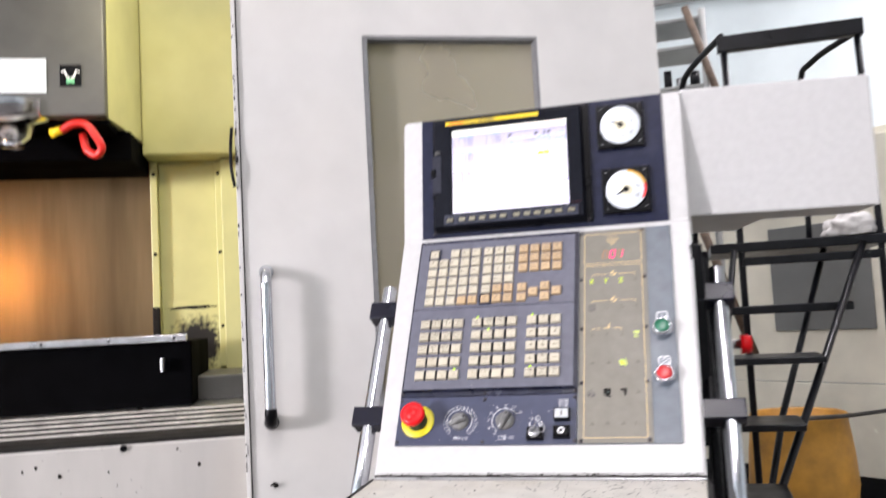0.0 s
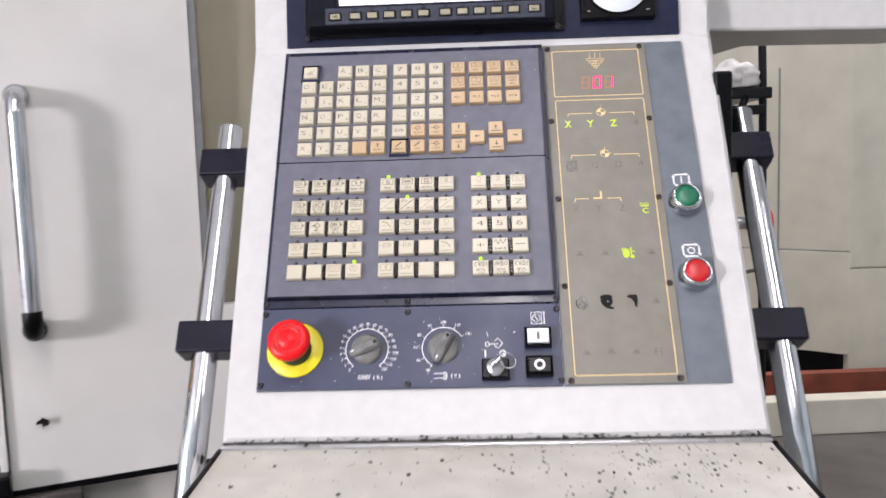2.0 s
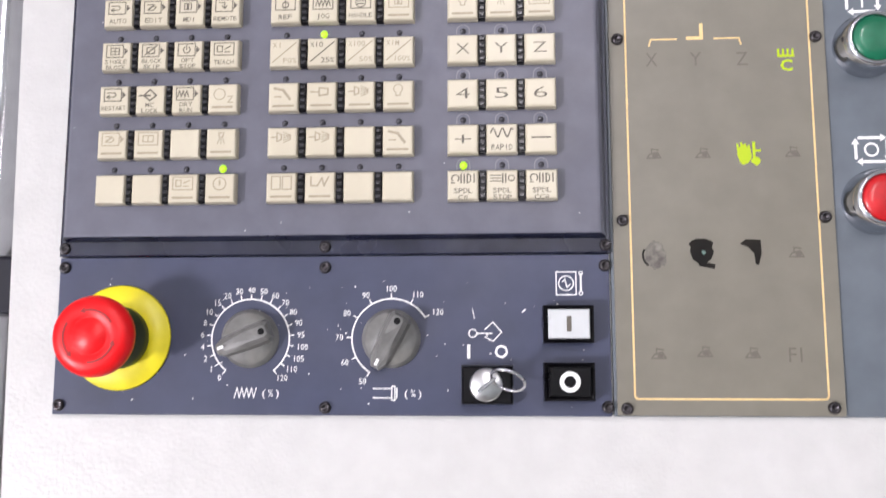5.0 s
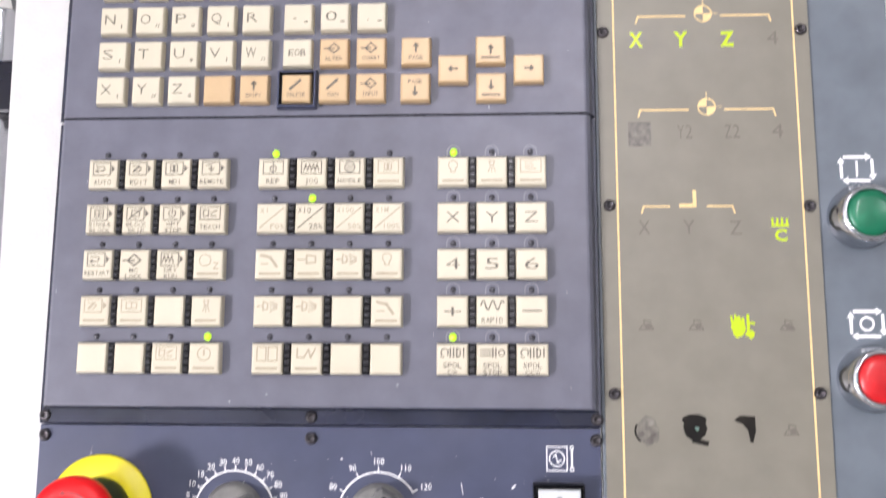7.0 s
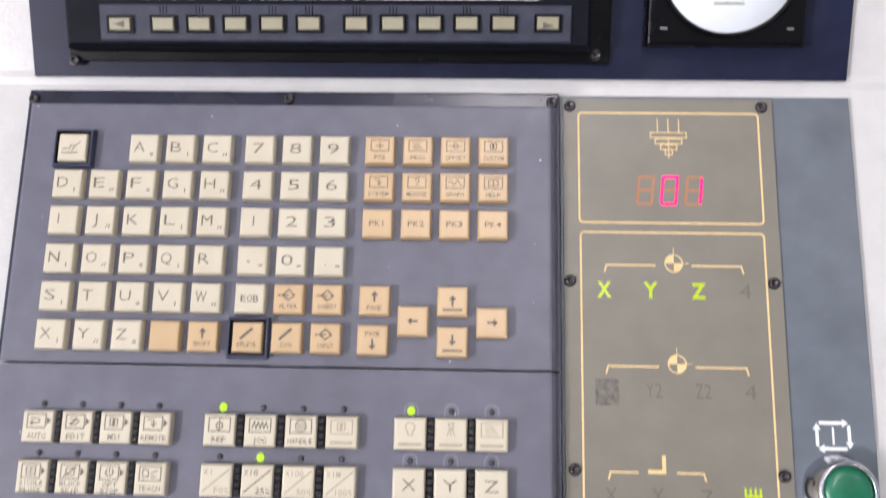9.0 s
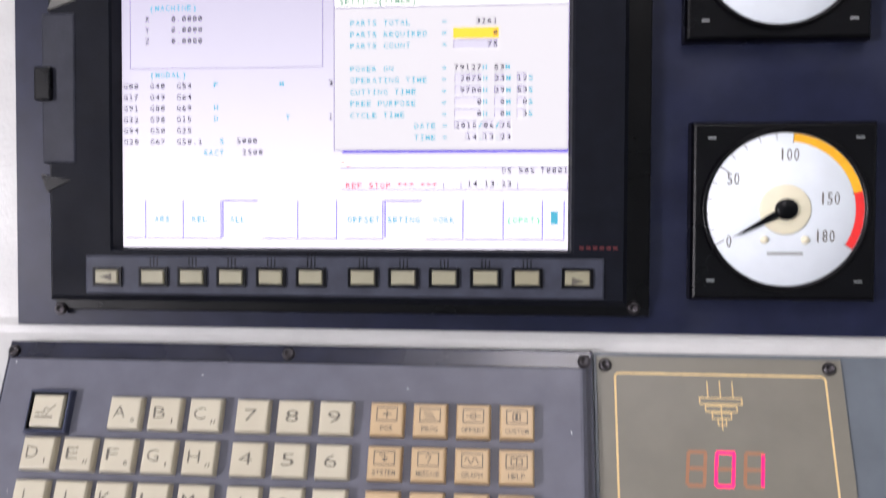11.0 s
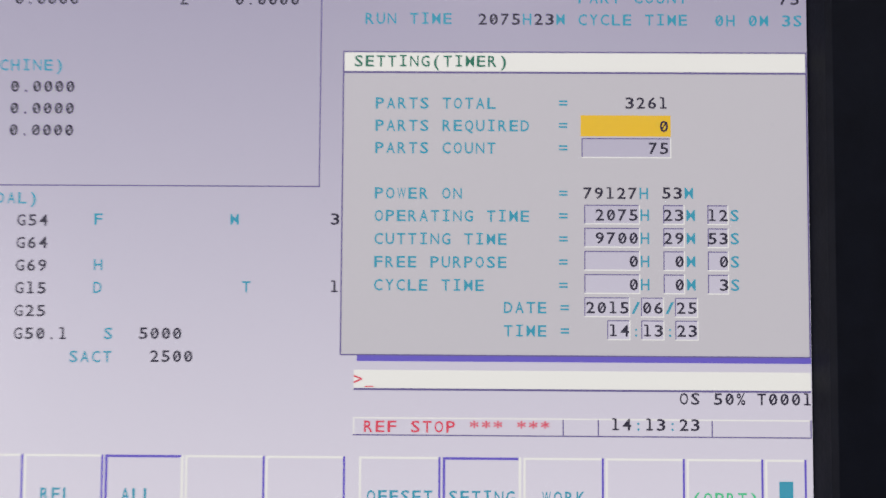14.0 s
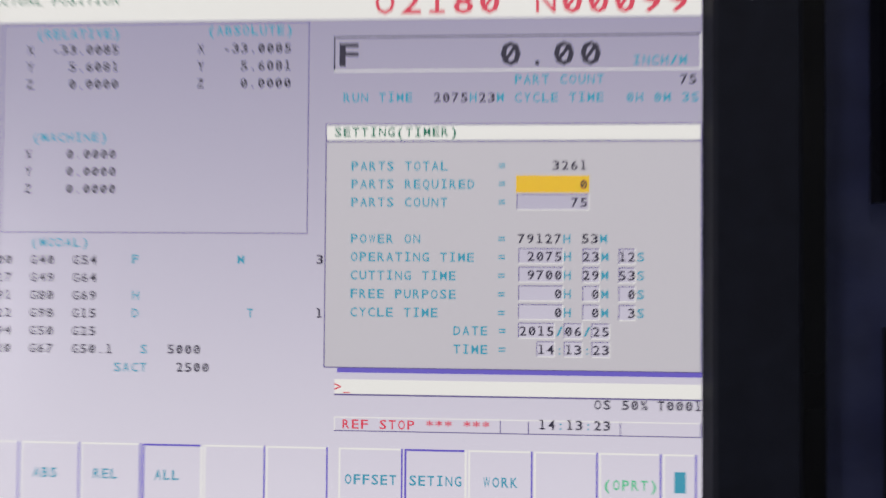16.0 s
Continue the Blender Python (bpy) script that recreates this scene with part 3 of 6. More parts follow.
tube(bm, arc([(-0.272, 0.40, 1.306), (-0.272, 0.372, 1.304), (-0.272, 0.357, 1.285), (-0.272, 0.355, 1.25), (-0.272, 0.355, 1.05), (-0.272, 0.357, 1.01), (-0.272, 0.372, 0.992), (-0.272, 0.40, 0.990)]), 0.0115, 16)
part("handle", bm, CHROME, door, "bent chrome tube handle")
for z in (0.990, 1.306):
    bm = bmesh.new()
    cyl(bm, (-0.272, 0.3995, z), (-0.272, 0.386, z), 0.016, 0.0135, 20)
    part("handle_foot", bm, BLACK if z < 1.1 else CHROME, door)
bm = bmesh.new()
tube(bm, arc([(-0.272, 0.356, 1.022), (-0.272, 0.357, 1.008), (-0.272, 0.372, 0.992), (-0.272, 0.398, 0.990)]), 0.0128, 16)
part("handle_boot", bm, BLACK, door, "black grimy lower end")
bm = bmesh.new()
box(bm, -0.325, 0.655, 0.399, 0.4235, 0.7605, 0.7695, 0.001)
part("bottom_seal", bm, BLACK, door, "black rubber bottom seal")
bm = bmesh.new()
box(bm, -0.3275, -0.318, 0.394, 0.4, 0.77, 2.45, 0.001)
part("edge_strip", bm, CREAM, door, "cream edge strip")
bm = bmesh.new()
box(bm, -0.3175, -0.3155, 0.396, 0.4, 0.77, 2.45)
part("edge_seam", bm, GROOVE, door, "thin dark seam")
bm = bmesh.new()
for k in range(34):
    rnd = random.Random(k)
    blob(bm, -0.3262 + 0.004 * rnd.random() ** 2, rnd.uniform(0.78, 1.9), 0.0006 + 0.0012 * rnd.random(), 0.003 + 0.008 * rnd.random() ** 2, 0, 0, k)
blob(bm, -0.27, 0.862, 0.009, 0.004, 0, 0, 3, rough=0.6)
blob(bm, -0.27, 0.862, 0.003, 0.008, 0.0002, 0, 4, rough=0.6)
part("paint_chip", bm, GRIME, door, "dark paint chips", m=pose(0, 0.3932, 0, 90))["kind"] = "stuff"
bm = bmesh.new()
for k in range(46):
    rnd = random.Random(k + 100)
    s = rnd.random() ** 4
    blob(bm, rnd.uniform(-1.0, -0.34), rnd.uniform(0.77, 0.965), 0.0008 + 0.003 * s, 0.0008 + 0.0045 * s, 0.0002 * (k % 4), 0, k + 50, 9)
blob(bm, -0.392, 0.80, 0.022, 0.016, 0, 0, 9, 26, 0.5)
blob(bm, -0.375, 0.782, 0.012, 0.012, 0.0003, 0, 10, 20, 0.5)
part("paint_chip", bm, GRIME, mc, "dark paint chips", m=pose(0, 0.4244, 0, 90))["kind"] = "stuff"
bm = bmesh.new()
lathe(bm, [(0.007, 0), (0.007, 0.004), (0.005, 0.006), (0, 0.006)], 14)
part("bolt", bm, BLACK, mc, m=pose(-0.574, 0.424, 0.957, 90))
bm = bmesh.new()
tube(bm, arc([(-0.333, 0.395, 1.62), (-0.336, 0.39, 1.58), (-0.336, 0.385, 1.53), (-0.330, 0.39, 1.49)]), 0.0035, 8)
part("rubber_cord", bm, BLACK, mc)
bm = bmesh.new()
box(bm, -0.338, -0.315, 0.37, 0.425, 0.74, 0.80, 0.004)
part("door_stop", bm, BLACK, mc)

# warm bulb of the inner work lamp
bm = bmesh.new()
cyl(bm, (-1.42, 0.69, 1.42), (-1.26, 0.69, 1.42), 0.022, n=16)
part("work_lamp", bm, glow("warm_bulb", (1.0, 0.42, 0.08), 8.0), mc, "glowing orange work lamp")

# ---- the pendant's carrying arm ----
arm = thing("pendant_arm", pose(0.449, 0.135, 1.342, 0, 0, 9), "white boxed sheet-metal arm that carries the pendant", "arm")
bm = bmesh.new()
box(bm, 0.0, 0.318, 0.0, 0.14, 0.0, 0.226, 0.004)
part("box_section", bm, WHITE, arm)
bm = bmesh.new()
box(bm, 0.06, 0.24, 0.14, 0.76, 0.03, 0.19, 0.006)
part("back_beam", bm, WHITE, arm)

# ---- right-hand background ----
lad = thing("rolling_ladder", pose(0, 0, 0), "black steel rolling ladder with treads and a guard rail", "ladder")


def bar(name, pts, r, parent, material=BLACKMETAL, n=10):
    b = bmesh.new()
    tube(b, pts, r, n)
    return part(name, b, material, parent)


def plank(name, x0, x1, y0, y1, z0, z1, parent, material=BLACKMETAL, bevel=0.004):
    b = bmesh.new()
    box(b, x0, x1, y0, y1, z0, z1, bevel)
    return part(name, b, material, parent)


LY = 1.9
bar("guard_rail", arc([(0.465, LY + 0.45, 2.0), (0.48, LY + 0.4, 2.14), (0.62, LY + 0.02, 2.185)], 5), 0.0125, lad)
plank("guard_rail", 0.60, 1.10, LY - 0.02, LY + 0.02, 2.115, 2.175, lad)
bar("post", [(0.622, LY, 2.15), (0.628, LY, 1.45), (0.624, LY, 0.03)], 0.0125, lad)
bar("post", [(1.078, LY, 2.13), (1.094, LY, 1.4), (1.10, LY, 0.03)], 0.0125, lad)
bar("guard_rail", arc([(0.90, LY + 0.3, 1.4), (0.915, LY + 0.3, 2.0), (0.95, LY + 0.2, 2.09), (1.08, LY, 2.13)], 5), 0.0115, lad)
bar("post", [(0.50, LY + 0.45, 2.05), (0.47, LY + 0.45, 1.4)], 0.0125, lad)
bar("post", [(0.51, LY + 0.45, 1.4), (0.45, LY + 0.45, 0.03)], 0.0125, lad)
plank("platform", 0.52, 1.115, LY - 0.03, LY + 0.45, 1.365, 1.40, lad)
plank("cross_bar", 0.63, 1.10, LY - 0.02, LY + 0.0, 1.315, 1.345, lad)
plank("cross_bar", 0.50, 0.97, LY - 0.12, LY - 0.09, 1.14, 1.17, lad)
plank("tread", 0.50, 0.83, LY - 0.42, LY - 0.2, 0.985, 1.007, lad)
plank("tread", 0.46, 0.735, LY - 0.62, LY - 0.4, 0.805, 0.825, lad)
plank("tread", 0.42, 0.67, LY - 0.80, LY - 0.58, 0.63, 0.65, lad)
plank("tread", 0.40, 0.72, LY - 0.98, LY - 0.78, 0.38, 0.407, lad)
plank("tread", 0.40, 0.72, LY - 1.14, LY - 0.96, 0.17, 0.197, lad)
bar("stringer", [(1.03, LY - 0.03, 1.37), (0.635, LY - 0.62, 0.60), (0.50, LY - 1.05, 0.03)], 0.0125, lad)
bar("stringer", [(0.93, LY + 0.15, 1.37), (0.70, LY - 0.25, 0.80), (0.46, LY - 0.9, 0.03)], 0.0115, lad)
bar("stringer", [(0.60, LY - 0.03, 1.37), (0.46, LY - 0.62, 0.60), (0.40, LY - 1.05, 0.03)], 0.0115, lad)
for x, y in ((0.624, LY), (1.10, LY), (0.50, LY - 1.05), (0.45, LY + 0.45)):
    b = bmesh.new()
    cyl(b, (x - 0.012, y, 0.035), (x + 0.012, y, 0.035), 0.035, n=18)
    part("caster", b, BLACK, lad)

b = bmesh.new()
bmesh.ops.create_icosphere(b, subdivisions=4, radius=1)
for v in b.verts:
    d = noise.noise(v.co * 2.3) * 0.35 + noise.noise(v.co * 6) * 0.12
    v.co = Vector((v.co.x * 0.092, v.co.y * 0.07, max(-0.4, v.co.z) * 0.058)) * (1 + d)
for f in b.faces:
    f.smooth = True
tagged(part("rag", b, CLOTH, m=pose(1.01, LY + 0.03, 1.426)), "crumpled white rag on the ladder platform", "rag")

b = bmesh.new()
lathe(b, [(0, 0), (0.2, 0), (0.21, 0.02), (0.215, 0.06), (0.25, 0.30), (0.24, 0.46), (0.222, 0.60), (0.226, 0.612), (0.226, 0.628), (0.215, 0.635), (0.205, 0.625), (0.2, 0.55), (0, 0.545)], 40)
tagged(part("steel_drum", b, ORANGE, m=pose(0.893, 3.1, 0)), "rusty ochre steel drum on the floor", "drum")

b = bmesh.new()
tube(b, arc([(0.731, 1.700, 0.786), (0.836, 2.000, 0.749), (0.995, 2.300, 0.717), (1.189, 2.600, 0.696), (1.499, 3.080, 0.662)]), 0.009, 10)
tagged(part("hose", b, BLACKMETAL), "black hose slung from the ladder tread to a machine", "hose")

rack = thing("storage_rack", pose(0, 0, 0), "cluttered steel storage rack with a leaning brown post", "rack")
for z in (2.79, 2.63, 2.40):
    plank("shelf", 0.20, 0.60, 3.55, 3.9, z, z + 0.02, rack, GREYPANEL)
bar("post", [(0.61, 3.56, 0.0), (0.61, 3.56, 2.85)], 0.02, rack, GREYPANEL)
bar("post", [(0.20, 3.9, 0.0), (0.20, 3.9, 2.85)], 0.02, rack, GREYPANEL)
bar("brace", [(0.52, 3.52, 2.86), (0.645, 3.52, 2.41), (0.70, 3.52, 2.2)], 0.022, rack, mat("brown_timber", (0.12, 0.085, 0.06), 0.7, grain=0.2, scale=30))
bar("brace", [(0.449, 3.500, 1.830), (0.586, 3.500, 1.397), (0.744, 3.500, 0.895)], 0.024, rack, bpy.data.materials["brown_timber"])
for k in range(5):
    rnd = random.Random(40 + k)
    bx = 0.25 + 0.075 * k
    b = bmesh.new()
    cyl(b, (bx, 3.64, 2.42), (bx, 3.64, 2.42 + 0.06 + 0.08 * rnd.random()), 0.022 + 0.012 * rnd.random(), n=14)
    tagged(part("tool_holder", b, STEEL if k % 2 else BLACKMETAL), "small steel tool holder on the rack shelf", "tool holder", "tool holders on the rack")

# neighbouring machine with a stepped base
nb = thing("neighbour_machine", pose(1.95, 3.25, 0, 0, 0, -36), "cream sheet-metal enclosure of another machine", "machine tool")
b = bmesh.new()
box(b, -2.6, 0, 0.0, 0.05, 0.2, 0.70, 0.004)
box(b, -2.6, 0, 0.0, 0.05, 0.706, 2.05, 0.004)
part("side_panel", b, CREAM2, nb)
b = bmesh.new()
box(b, -2.6, -0.1, 0.03, 0.2, 2.05, 2.09, 0.004)
part("top_edge", b, CREAM2, nb)
b = bmesh.new()
box(b, -1.29, -0.70, -0.012, 0.0, 1.0, 1.6, 0.003)
part("grey_panel", b, DARKPANEL, nb, "grey steel inspection panel")
b = bmesh.new()
box(b, -0.34, -0.332, -0.004, 0.0, 0.4, 1.6)
box(b, -0.52, -0.44, -0.012, 0.0, 0.81, 0.822, 0.002)
box(b, -0.47, -0.455, -0.03, 0.0, 1.02, 1.10, 0.004)
part("door_handle", b, GREYPANEL, nb)
nf = part("front_panel", box(box(bmesh.new(), 0, 1.6, 0, 0.05, 0.07, 0.62, 0.004), 0, 1.6, 0, 0.05, 0.626, 2.2, 0.004), CREAM2, nb, m=pose(0.0, 0.0, 0, 0, 0, 40))
b = bmesh.new()
box(b, -2.4, -0.06, 0.25, 1.2, 0.0, 0.5)
part("base", b, BLACKMETAL, nb, "black machine base")
b = bmesh.new()
box(b, -0.3, 0.9, -0.03, 0.03, 0.0, 0.2)
tagged(part("floor_rail", b, REDBROWN, m=pose(1.7, 2.95, 0, 0, 0, 4)), "red-brown primed steel floor rail", "rail")
b = bmesh.new()
box(b, -0.5, 1.2, -0.05, 0.05, 0.0, 0.15, 0.005)
tagged(part("low_plinth", b, CREAM2, m=pose(1.55, 2.72, 0, 0, 0, 5)), "low cream plinth on the floor", "plinth")

# ---- the control pendant ----
SIDE = Matrix(((0, 0, 1, 0), (1, 0, 0, 0), (0, 1, 0, 0), (0, 0, 0, 1)))
pen = thing("control_pendant", pose(0, 0, 0), "white control pendant with lit screen, keyboards, dials and emergency stop", "control panel")


def lo(u, v, n=0.0):
    return LOW @ Vector((u * mm, v * mm, n * mm))


def hi(u, v, n=0.0):
    return UPP @ Vector((u * mm, v * mm, n * mm))


def mbox(bm, x0, x1, y0, y1, z0, z1, bevel=0.0, mi=0):
    """A box in millimetres."""
    return box(bm, x0 * mm, x1 * mm, y0 * mm, y1 * mm, z0 * mm, z1 * mm, bevel * mm, mi)


def mm_mesh(bm):
    """Turns a bmesh drawn in millimetres into metres."""
    bmesh.ops.scale(bm, vec=(mm, mm, mm), verts=bm.verts)
    return bm


def steps(bm, rects, mi=0, cap=True):
    """Rectangles (x0, x1, y0, y1, z) joined ring to ring, as a moulded frame or cap."""
    rings = [[bm.verts.new(p) for p in ((a, c, z), (b, c, z), (b, d, z), (a, d, z))] for a, b, c, d, z in rects]
    for p, q in zip(rings, rings[1:]):
        for k in range(4):
            bm.faces.new((p[k], p[(k + 1) % 4], q[(k + 1) % 4], q[k])).material_index = mi
    if cap:
        bm.faces.new(rings[-1]).material_index = mi
    return bm


# housing: a folded sheet-metal body, drawn in side view
outline = [(p.y, p.z) for p in (lo(0, -264, -4), lo(0, 181.7, -4), hi(0, 232, -4))]
outline += [(outline[2][0] + 0.17, outline[2][1]), (0.30, 1.30), (0.12, 0.90), (outline[0][0] + 0.004, 0.90)]
bm = bmesh.new()
prism(bm, outline, -0.053, 0.446, bevel=0.004)
z_low, z_high = lo(0, -264).z, lo(0, 181.7).z
for v in bm.verts:
    up = min(1.0, max(0.0, (v.co.y - z_low) / (z_high - z_low)))
    v.co.z += 0.006 * up if v.co.z > 0.2 else -0.009 * up
part("housing", bm, WHITE, pen, "white powder-coated housing", m=SIDE)
bm = bmesh.new()
mbox(bm, -52, 445, -266.6, -264.8, -9, -2.5, 0.4)
mbox(bm, -53, 446, -269.8, -268.2, -9, -4.0, 0.4, 1)
part("seam", bm, [GROOVE, STEEL], pen, "grimy seam below the panel", m=LOW)
bm = bmesh.new()
shelf_side = [(-0.135, 0.9445), (-0.243, 0.9375), (-0.251, 0.934), (-0.254, 0.926), (-0.254, 0.896), (-0.249, 0.887), (-0.24, 0.882), (-0.10, 0.868), (-0.05, 0.90)]
prism(bm, shelf_side, -0.053, 0.446, bevel=0.0015)
part("shelf_box", bm, SHELF, pen, "worn cream shelf box with oily specks", m=SIDE)
for su in (-0.0545, 0.4475):
    bm = bmesh.new()
    tube(bm, [(su, y, z) for y, z in shelf_side[:8]], 0.0022, 8)
    part("edge_gasket", bm, BLACK, pen, "black rubber edge gasket")
bm = bmesh.new()
rnd = random.Random(5)
for k in range(420):
    s = rnd.random() ** 4
    y = 0.003 + 0.105 * rnd.random() ** (1.0 if k % 3 else 2.2)
    x = rnd.uniform(-0.045, 0.44) if k % 2 else rnd.gauss(0.33, 0.06)
    if -0.045 < x < 0.442:
        blob(bm, x, -y, 0.0004 + 0.0016 * s, 0.0004 + 0.0022 * s, 0.0001, 0, k, 7, 0.5)
for x, y, a, w in ((0.155, 0.035, 0.9, 0.012), (0.21, 0.05, 1.3, 0.006), (0.07, 0.04, 0.8, 0.008), (0.33, 0.03, -0.9, 0.014), (0.37, 0.045, 1.2, 0.01), (0.30, 0.02, 0.3, 0.008)):
    stroke(bm, [(x, -y), (x + w * math.cos(a), -y + w * math.sin(a))], 0.0005, 0.0002)
tagged(part("speck", bm, GRIME, pen, "dark oily specks", m=pose(0, -0.135, 0.9447, 3.7)), kind="stuff")
bm = bmesh.new()
rnd = random.Random(8)
for k in range(260):
    x = rnd.uniform(-40, 440)
    blob(bm, x, rnd.gauss(-264.6, 1.2), 0.4 + 2.4 * rnd.random() ** 2, 0.25 + 0.8 * rnd.random(), -2.3 + 0.01 * (k % 5), 0, k, 7, 0.5)
tagged(part("seam_grime", mm_mesh(bm), GRIME, pen, "black grime along the seam", m=LOW), kind="stuff")
bm = bmesh.new()
rnd = random.Random(9)
for k in range(90):
    s = rnd.random() ** 5
    blob(bm, rnd.uniform(-0.045, 0.44), rnd.choice((-0.002 * rnd.random(), rnd.uniform(-0.04, 0), rnd.uniform(-0.04, 0))) - 0.001, 0.0005 + 0.003 * s, 0.0005 + 0.0012 * s, 0.0001, 0, k, 8, 0.5)
tagged(part("paint_chip", bm, GRIME, pen, "dark chips along the shelf edge", m=pose(0, -0.2542, 0.934, 90)), kind="stuff")
bm = bmesh.new()
mbox(bm, 65, 300, -254.3, -250, 868, 884, 2)
part("pull_handle", bm, BLACK, pen, "black recessed pull", m=Matrix.Identity(4))
bm = bmesh.new()
mbox(bm, 70, 295, -256, -250, 862, 880, 2)
part("pull_cover", bm, SHELF, pen)

# plates
bm = bmesh.new()
mbox(bm, -24, 263, -217.3, -136, -6, 0, 0.5)
part("switch_plate", bm, SLATE, pen, "slate switch plate", m=LOW)
bm = bmesh.new()
mbox(bm, 264, 417, -217.3, 172, -6, -1, 0.5)
part("side_plate", bm, GREEN_GREY, pen, "green-grey button plate", m=LOW)
bm = bmesh.new()
mbox(bm, -24, 416.5, -0.6, 229.5, -6, 0, 0.5)
part("upper_plate", bm, NAVY, pen, "dark navy upper plate", m=UPP)
bm = bmesh.new()


def lighten_right_slope(b):
    """The frame's right-hand slopes take the lighter keyboard grey, painting in their bright reflection."""
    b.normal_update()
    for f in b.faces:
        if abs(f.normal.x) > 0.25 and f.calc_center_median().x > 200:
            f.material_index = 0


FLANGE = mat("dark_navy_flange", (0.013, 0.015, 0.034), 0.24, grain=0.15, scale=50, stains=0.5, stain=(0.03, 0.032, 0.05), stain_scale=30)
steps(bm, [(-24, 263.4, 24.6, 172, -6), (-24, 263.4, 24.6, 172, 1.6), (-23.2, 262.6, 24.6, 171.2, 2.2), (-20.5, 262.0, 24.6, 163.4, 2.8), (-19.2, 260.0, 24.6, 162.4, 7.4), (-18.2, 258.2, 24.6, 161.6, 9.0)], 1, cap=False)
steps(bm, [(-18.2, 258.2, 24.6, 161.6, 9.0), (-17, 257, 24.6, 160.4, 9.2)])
lighten_right_slope(bm)
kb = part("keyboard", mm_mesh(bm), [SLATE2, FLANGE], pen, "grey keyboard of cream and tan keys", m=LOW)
bm = bmesh.new()
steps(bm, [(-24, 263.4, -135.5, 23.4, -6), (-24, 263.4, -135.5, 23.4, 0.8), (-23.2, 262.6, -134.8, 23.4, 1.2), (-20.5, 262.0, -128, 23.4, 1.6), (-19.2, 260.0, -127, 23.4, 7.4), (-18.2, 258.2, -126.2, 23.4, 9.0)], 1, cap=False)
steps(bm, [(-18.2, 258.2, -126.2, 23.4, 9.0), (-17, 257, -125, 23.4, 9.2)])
lighten_right_slope(bm)
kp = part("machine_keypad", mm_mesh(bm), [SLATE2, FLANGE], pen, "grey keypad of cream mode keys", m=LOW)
bm = bmesh.new()
mbox(bm, 265.5, 376, -216.8, 170, -1, 0.3, 0.2)
sp = part("status_panel", bm, OLIVE, pen, "olive status panel with gold lines", m=LOW)

# screws
bm = bmesh.new()
lathe(bm, [(3.1, 0), (3.1, 0.8), (2.5, 1.7), (1.5, 1.9), (1.2, 0.9), (0, 0.9)], 14)
bmesh.ops.scale(bm, vec=(mm, mm, mm), verts=bm.verts)
SCREW = bpy.data.meshes.new("screw")
bm.to_mesh(SCREW)
bm.free()
SCREW.materials.append(mat("dark_screw", (0.06, 0.055, 0.06), 0.3, metal=0.8, grain=0.2, scale=200))
for u, v, n in ((-21, -131.3, 1), (-21, -141.3, 0), (117.6, -131.3, 1), (117.6, -142, 0), (261.2, -131.5, 1), (260.8, -141.8, 0), (-20.6, -212.5, 0), (118.8, -213.4, 0), (260.9, -212.6, 0), (270.2, -213.4, 0.3), (370.2, -212.6, 0.3), (270.3, -118.9, 0.3), (371, -118, 0.3), (270, -22.8, 0.3), (371.2, -23.7, 0.3), (268.6, 71, 0.3), (371.6, 71, 0.3), (269.3, 165.6, 0.3), (370.3, 165.6, 0.3), (259.6, 166.5, 2.5), (-20.6, 166.5, 2.5), (118.5, 167.5, 2.5)):
    shared("screw", SCREW, pen, LOW @ pose(u * mm, v * mm, n * mm))
for u, v in ((282.5, 12.0), (1.0, 8.0), (282, 222)):
    shared("screw", SCREW, pen, UPP @ pose(u * mm, v * mm, 3.1 * mm))

# ---- keys ----


def cap(bm, w, h, z0, z1, mi=0):
    steps(bm, [(-w / 2, w / 2, -h / 2, h / 2, z0), (-w / 2 + 0.25, w / 2 - 0.25, -h / 2 + 0.25, h / 2 - 0.25, z1 - 1.6), (-w / 2 + 0.8, w / 2 - 0.8, -h / 2 + 0.8, h / 2 - 0.8, z1 - 0.25), (-w / 2 + 1.6, w / 2 - 1.6, -h / 2 + 1.6, h / 2 - 1.6, z1)], mi)


TOP = 14.0


def key(parent, u, v, material, marks=(), w=15.9, h=15.6, ink_col=None, grow=1.0):
    """A key at its middle u, v. marks: (text, x, y, width, height) from its middle, or a drawing function."""
    b = bmesh.new()
    for one in marks:
        if callable(one):
            one(b)
        else:
            text, x, y, tw, th = one
            write(b, text, x - tw / 2, y - th / 2, tw, th, TOP + 0.03, 1, 0.88, bold=0.01 if th < 4 else -0.014)
    if grow != 1.0:
        bmesh.ops.scale(b, vec=(grow, grow, 1), verts=b.verts)
    cap(b, w, h, 7.0, TOP)
    return part("key", mm_mesh(b), [material, ink_col or INK_BLACK], parent, m=pose(u * mm, v * mm, 0))


COLS = [8.0 + 19.25 * k for k in range(5)]
NUMS = [107.4, 126.9, 146.4]
FUNS = [170.0, 189.6, 209.1, 228.6]
ROWV = [135.7, 116.2, 96.8, 76.8, 57.4, 38.0]
LETTERS = ["  ABC", "DEFGH", "IJKLM", "NOPQR", "STUVW", "XYZ"]


def sub_mark(k):
    """A small worn second character low on a letter key, too small to read."""
    def draw(b):
        z = TOP + 0.03
        if k % 3 == 0:
            stroke(b, [(4.2, -4.2), (4.2, -2.6)], 0.6, z, 1)
        elif k % 3 == 1:
            stroke(b, [(3.6, -4.0), (4.1, -2.6)], 0.5, z, 1)
            stroke(b, [(5.0, -4.0), (5.4, -2.6)], 0.5, z, 1)
        else:
            ring(b, 4.5, -3.4, 0.7, 0.5, z, 1, n=12)
    return draw


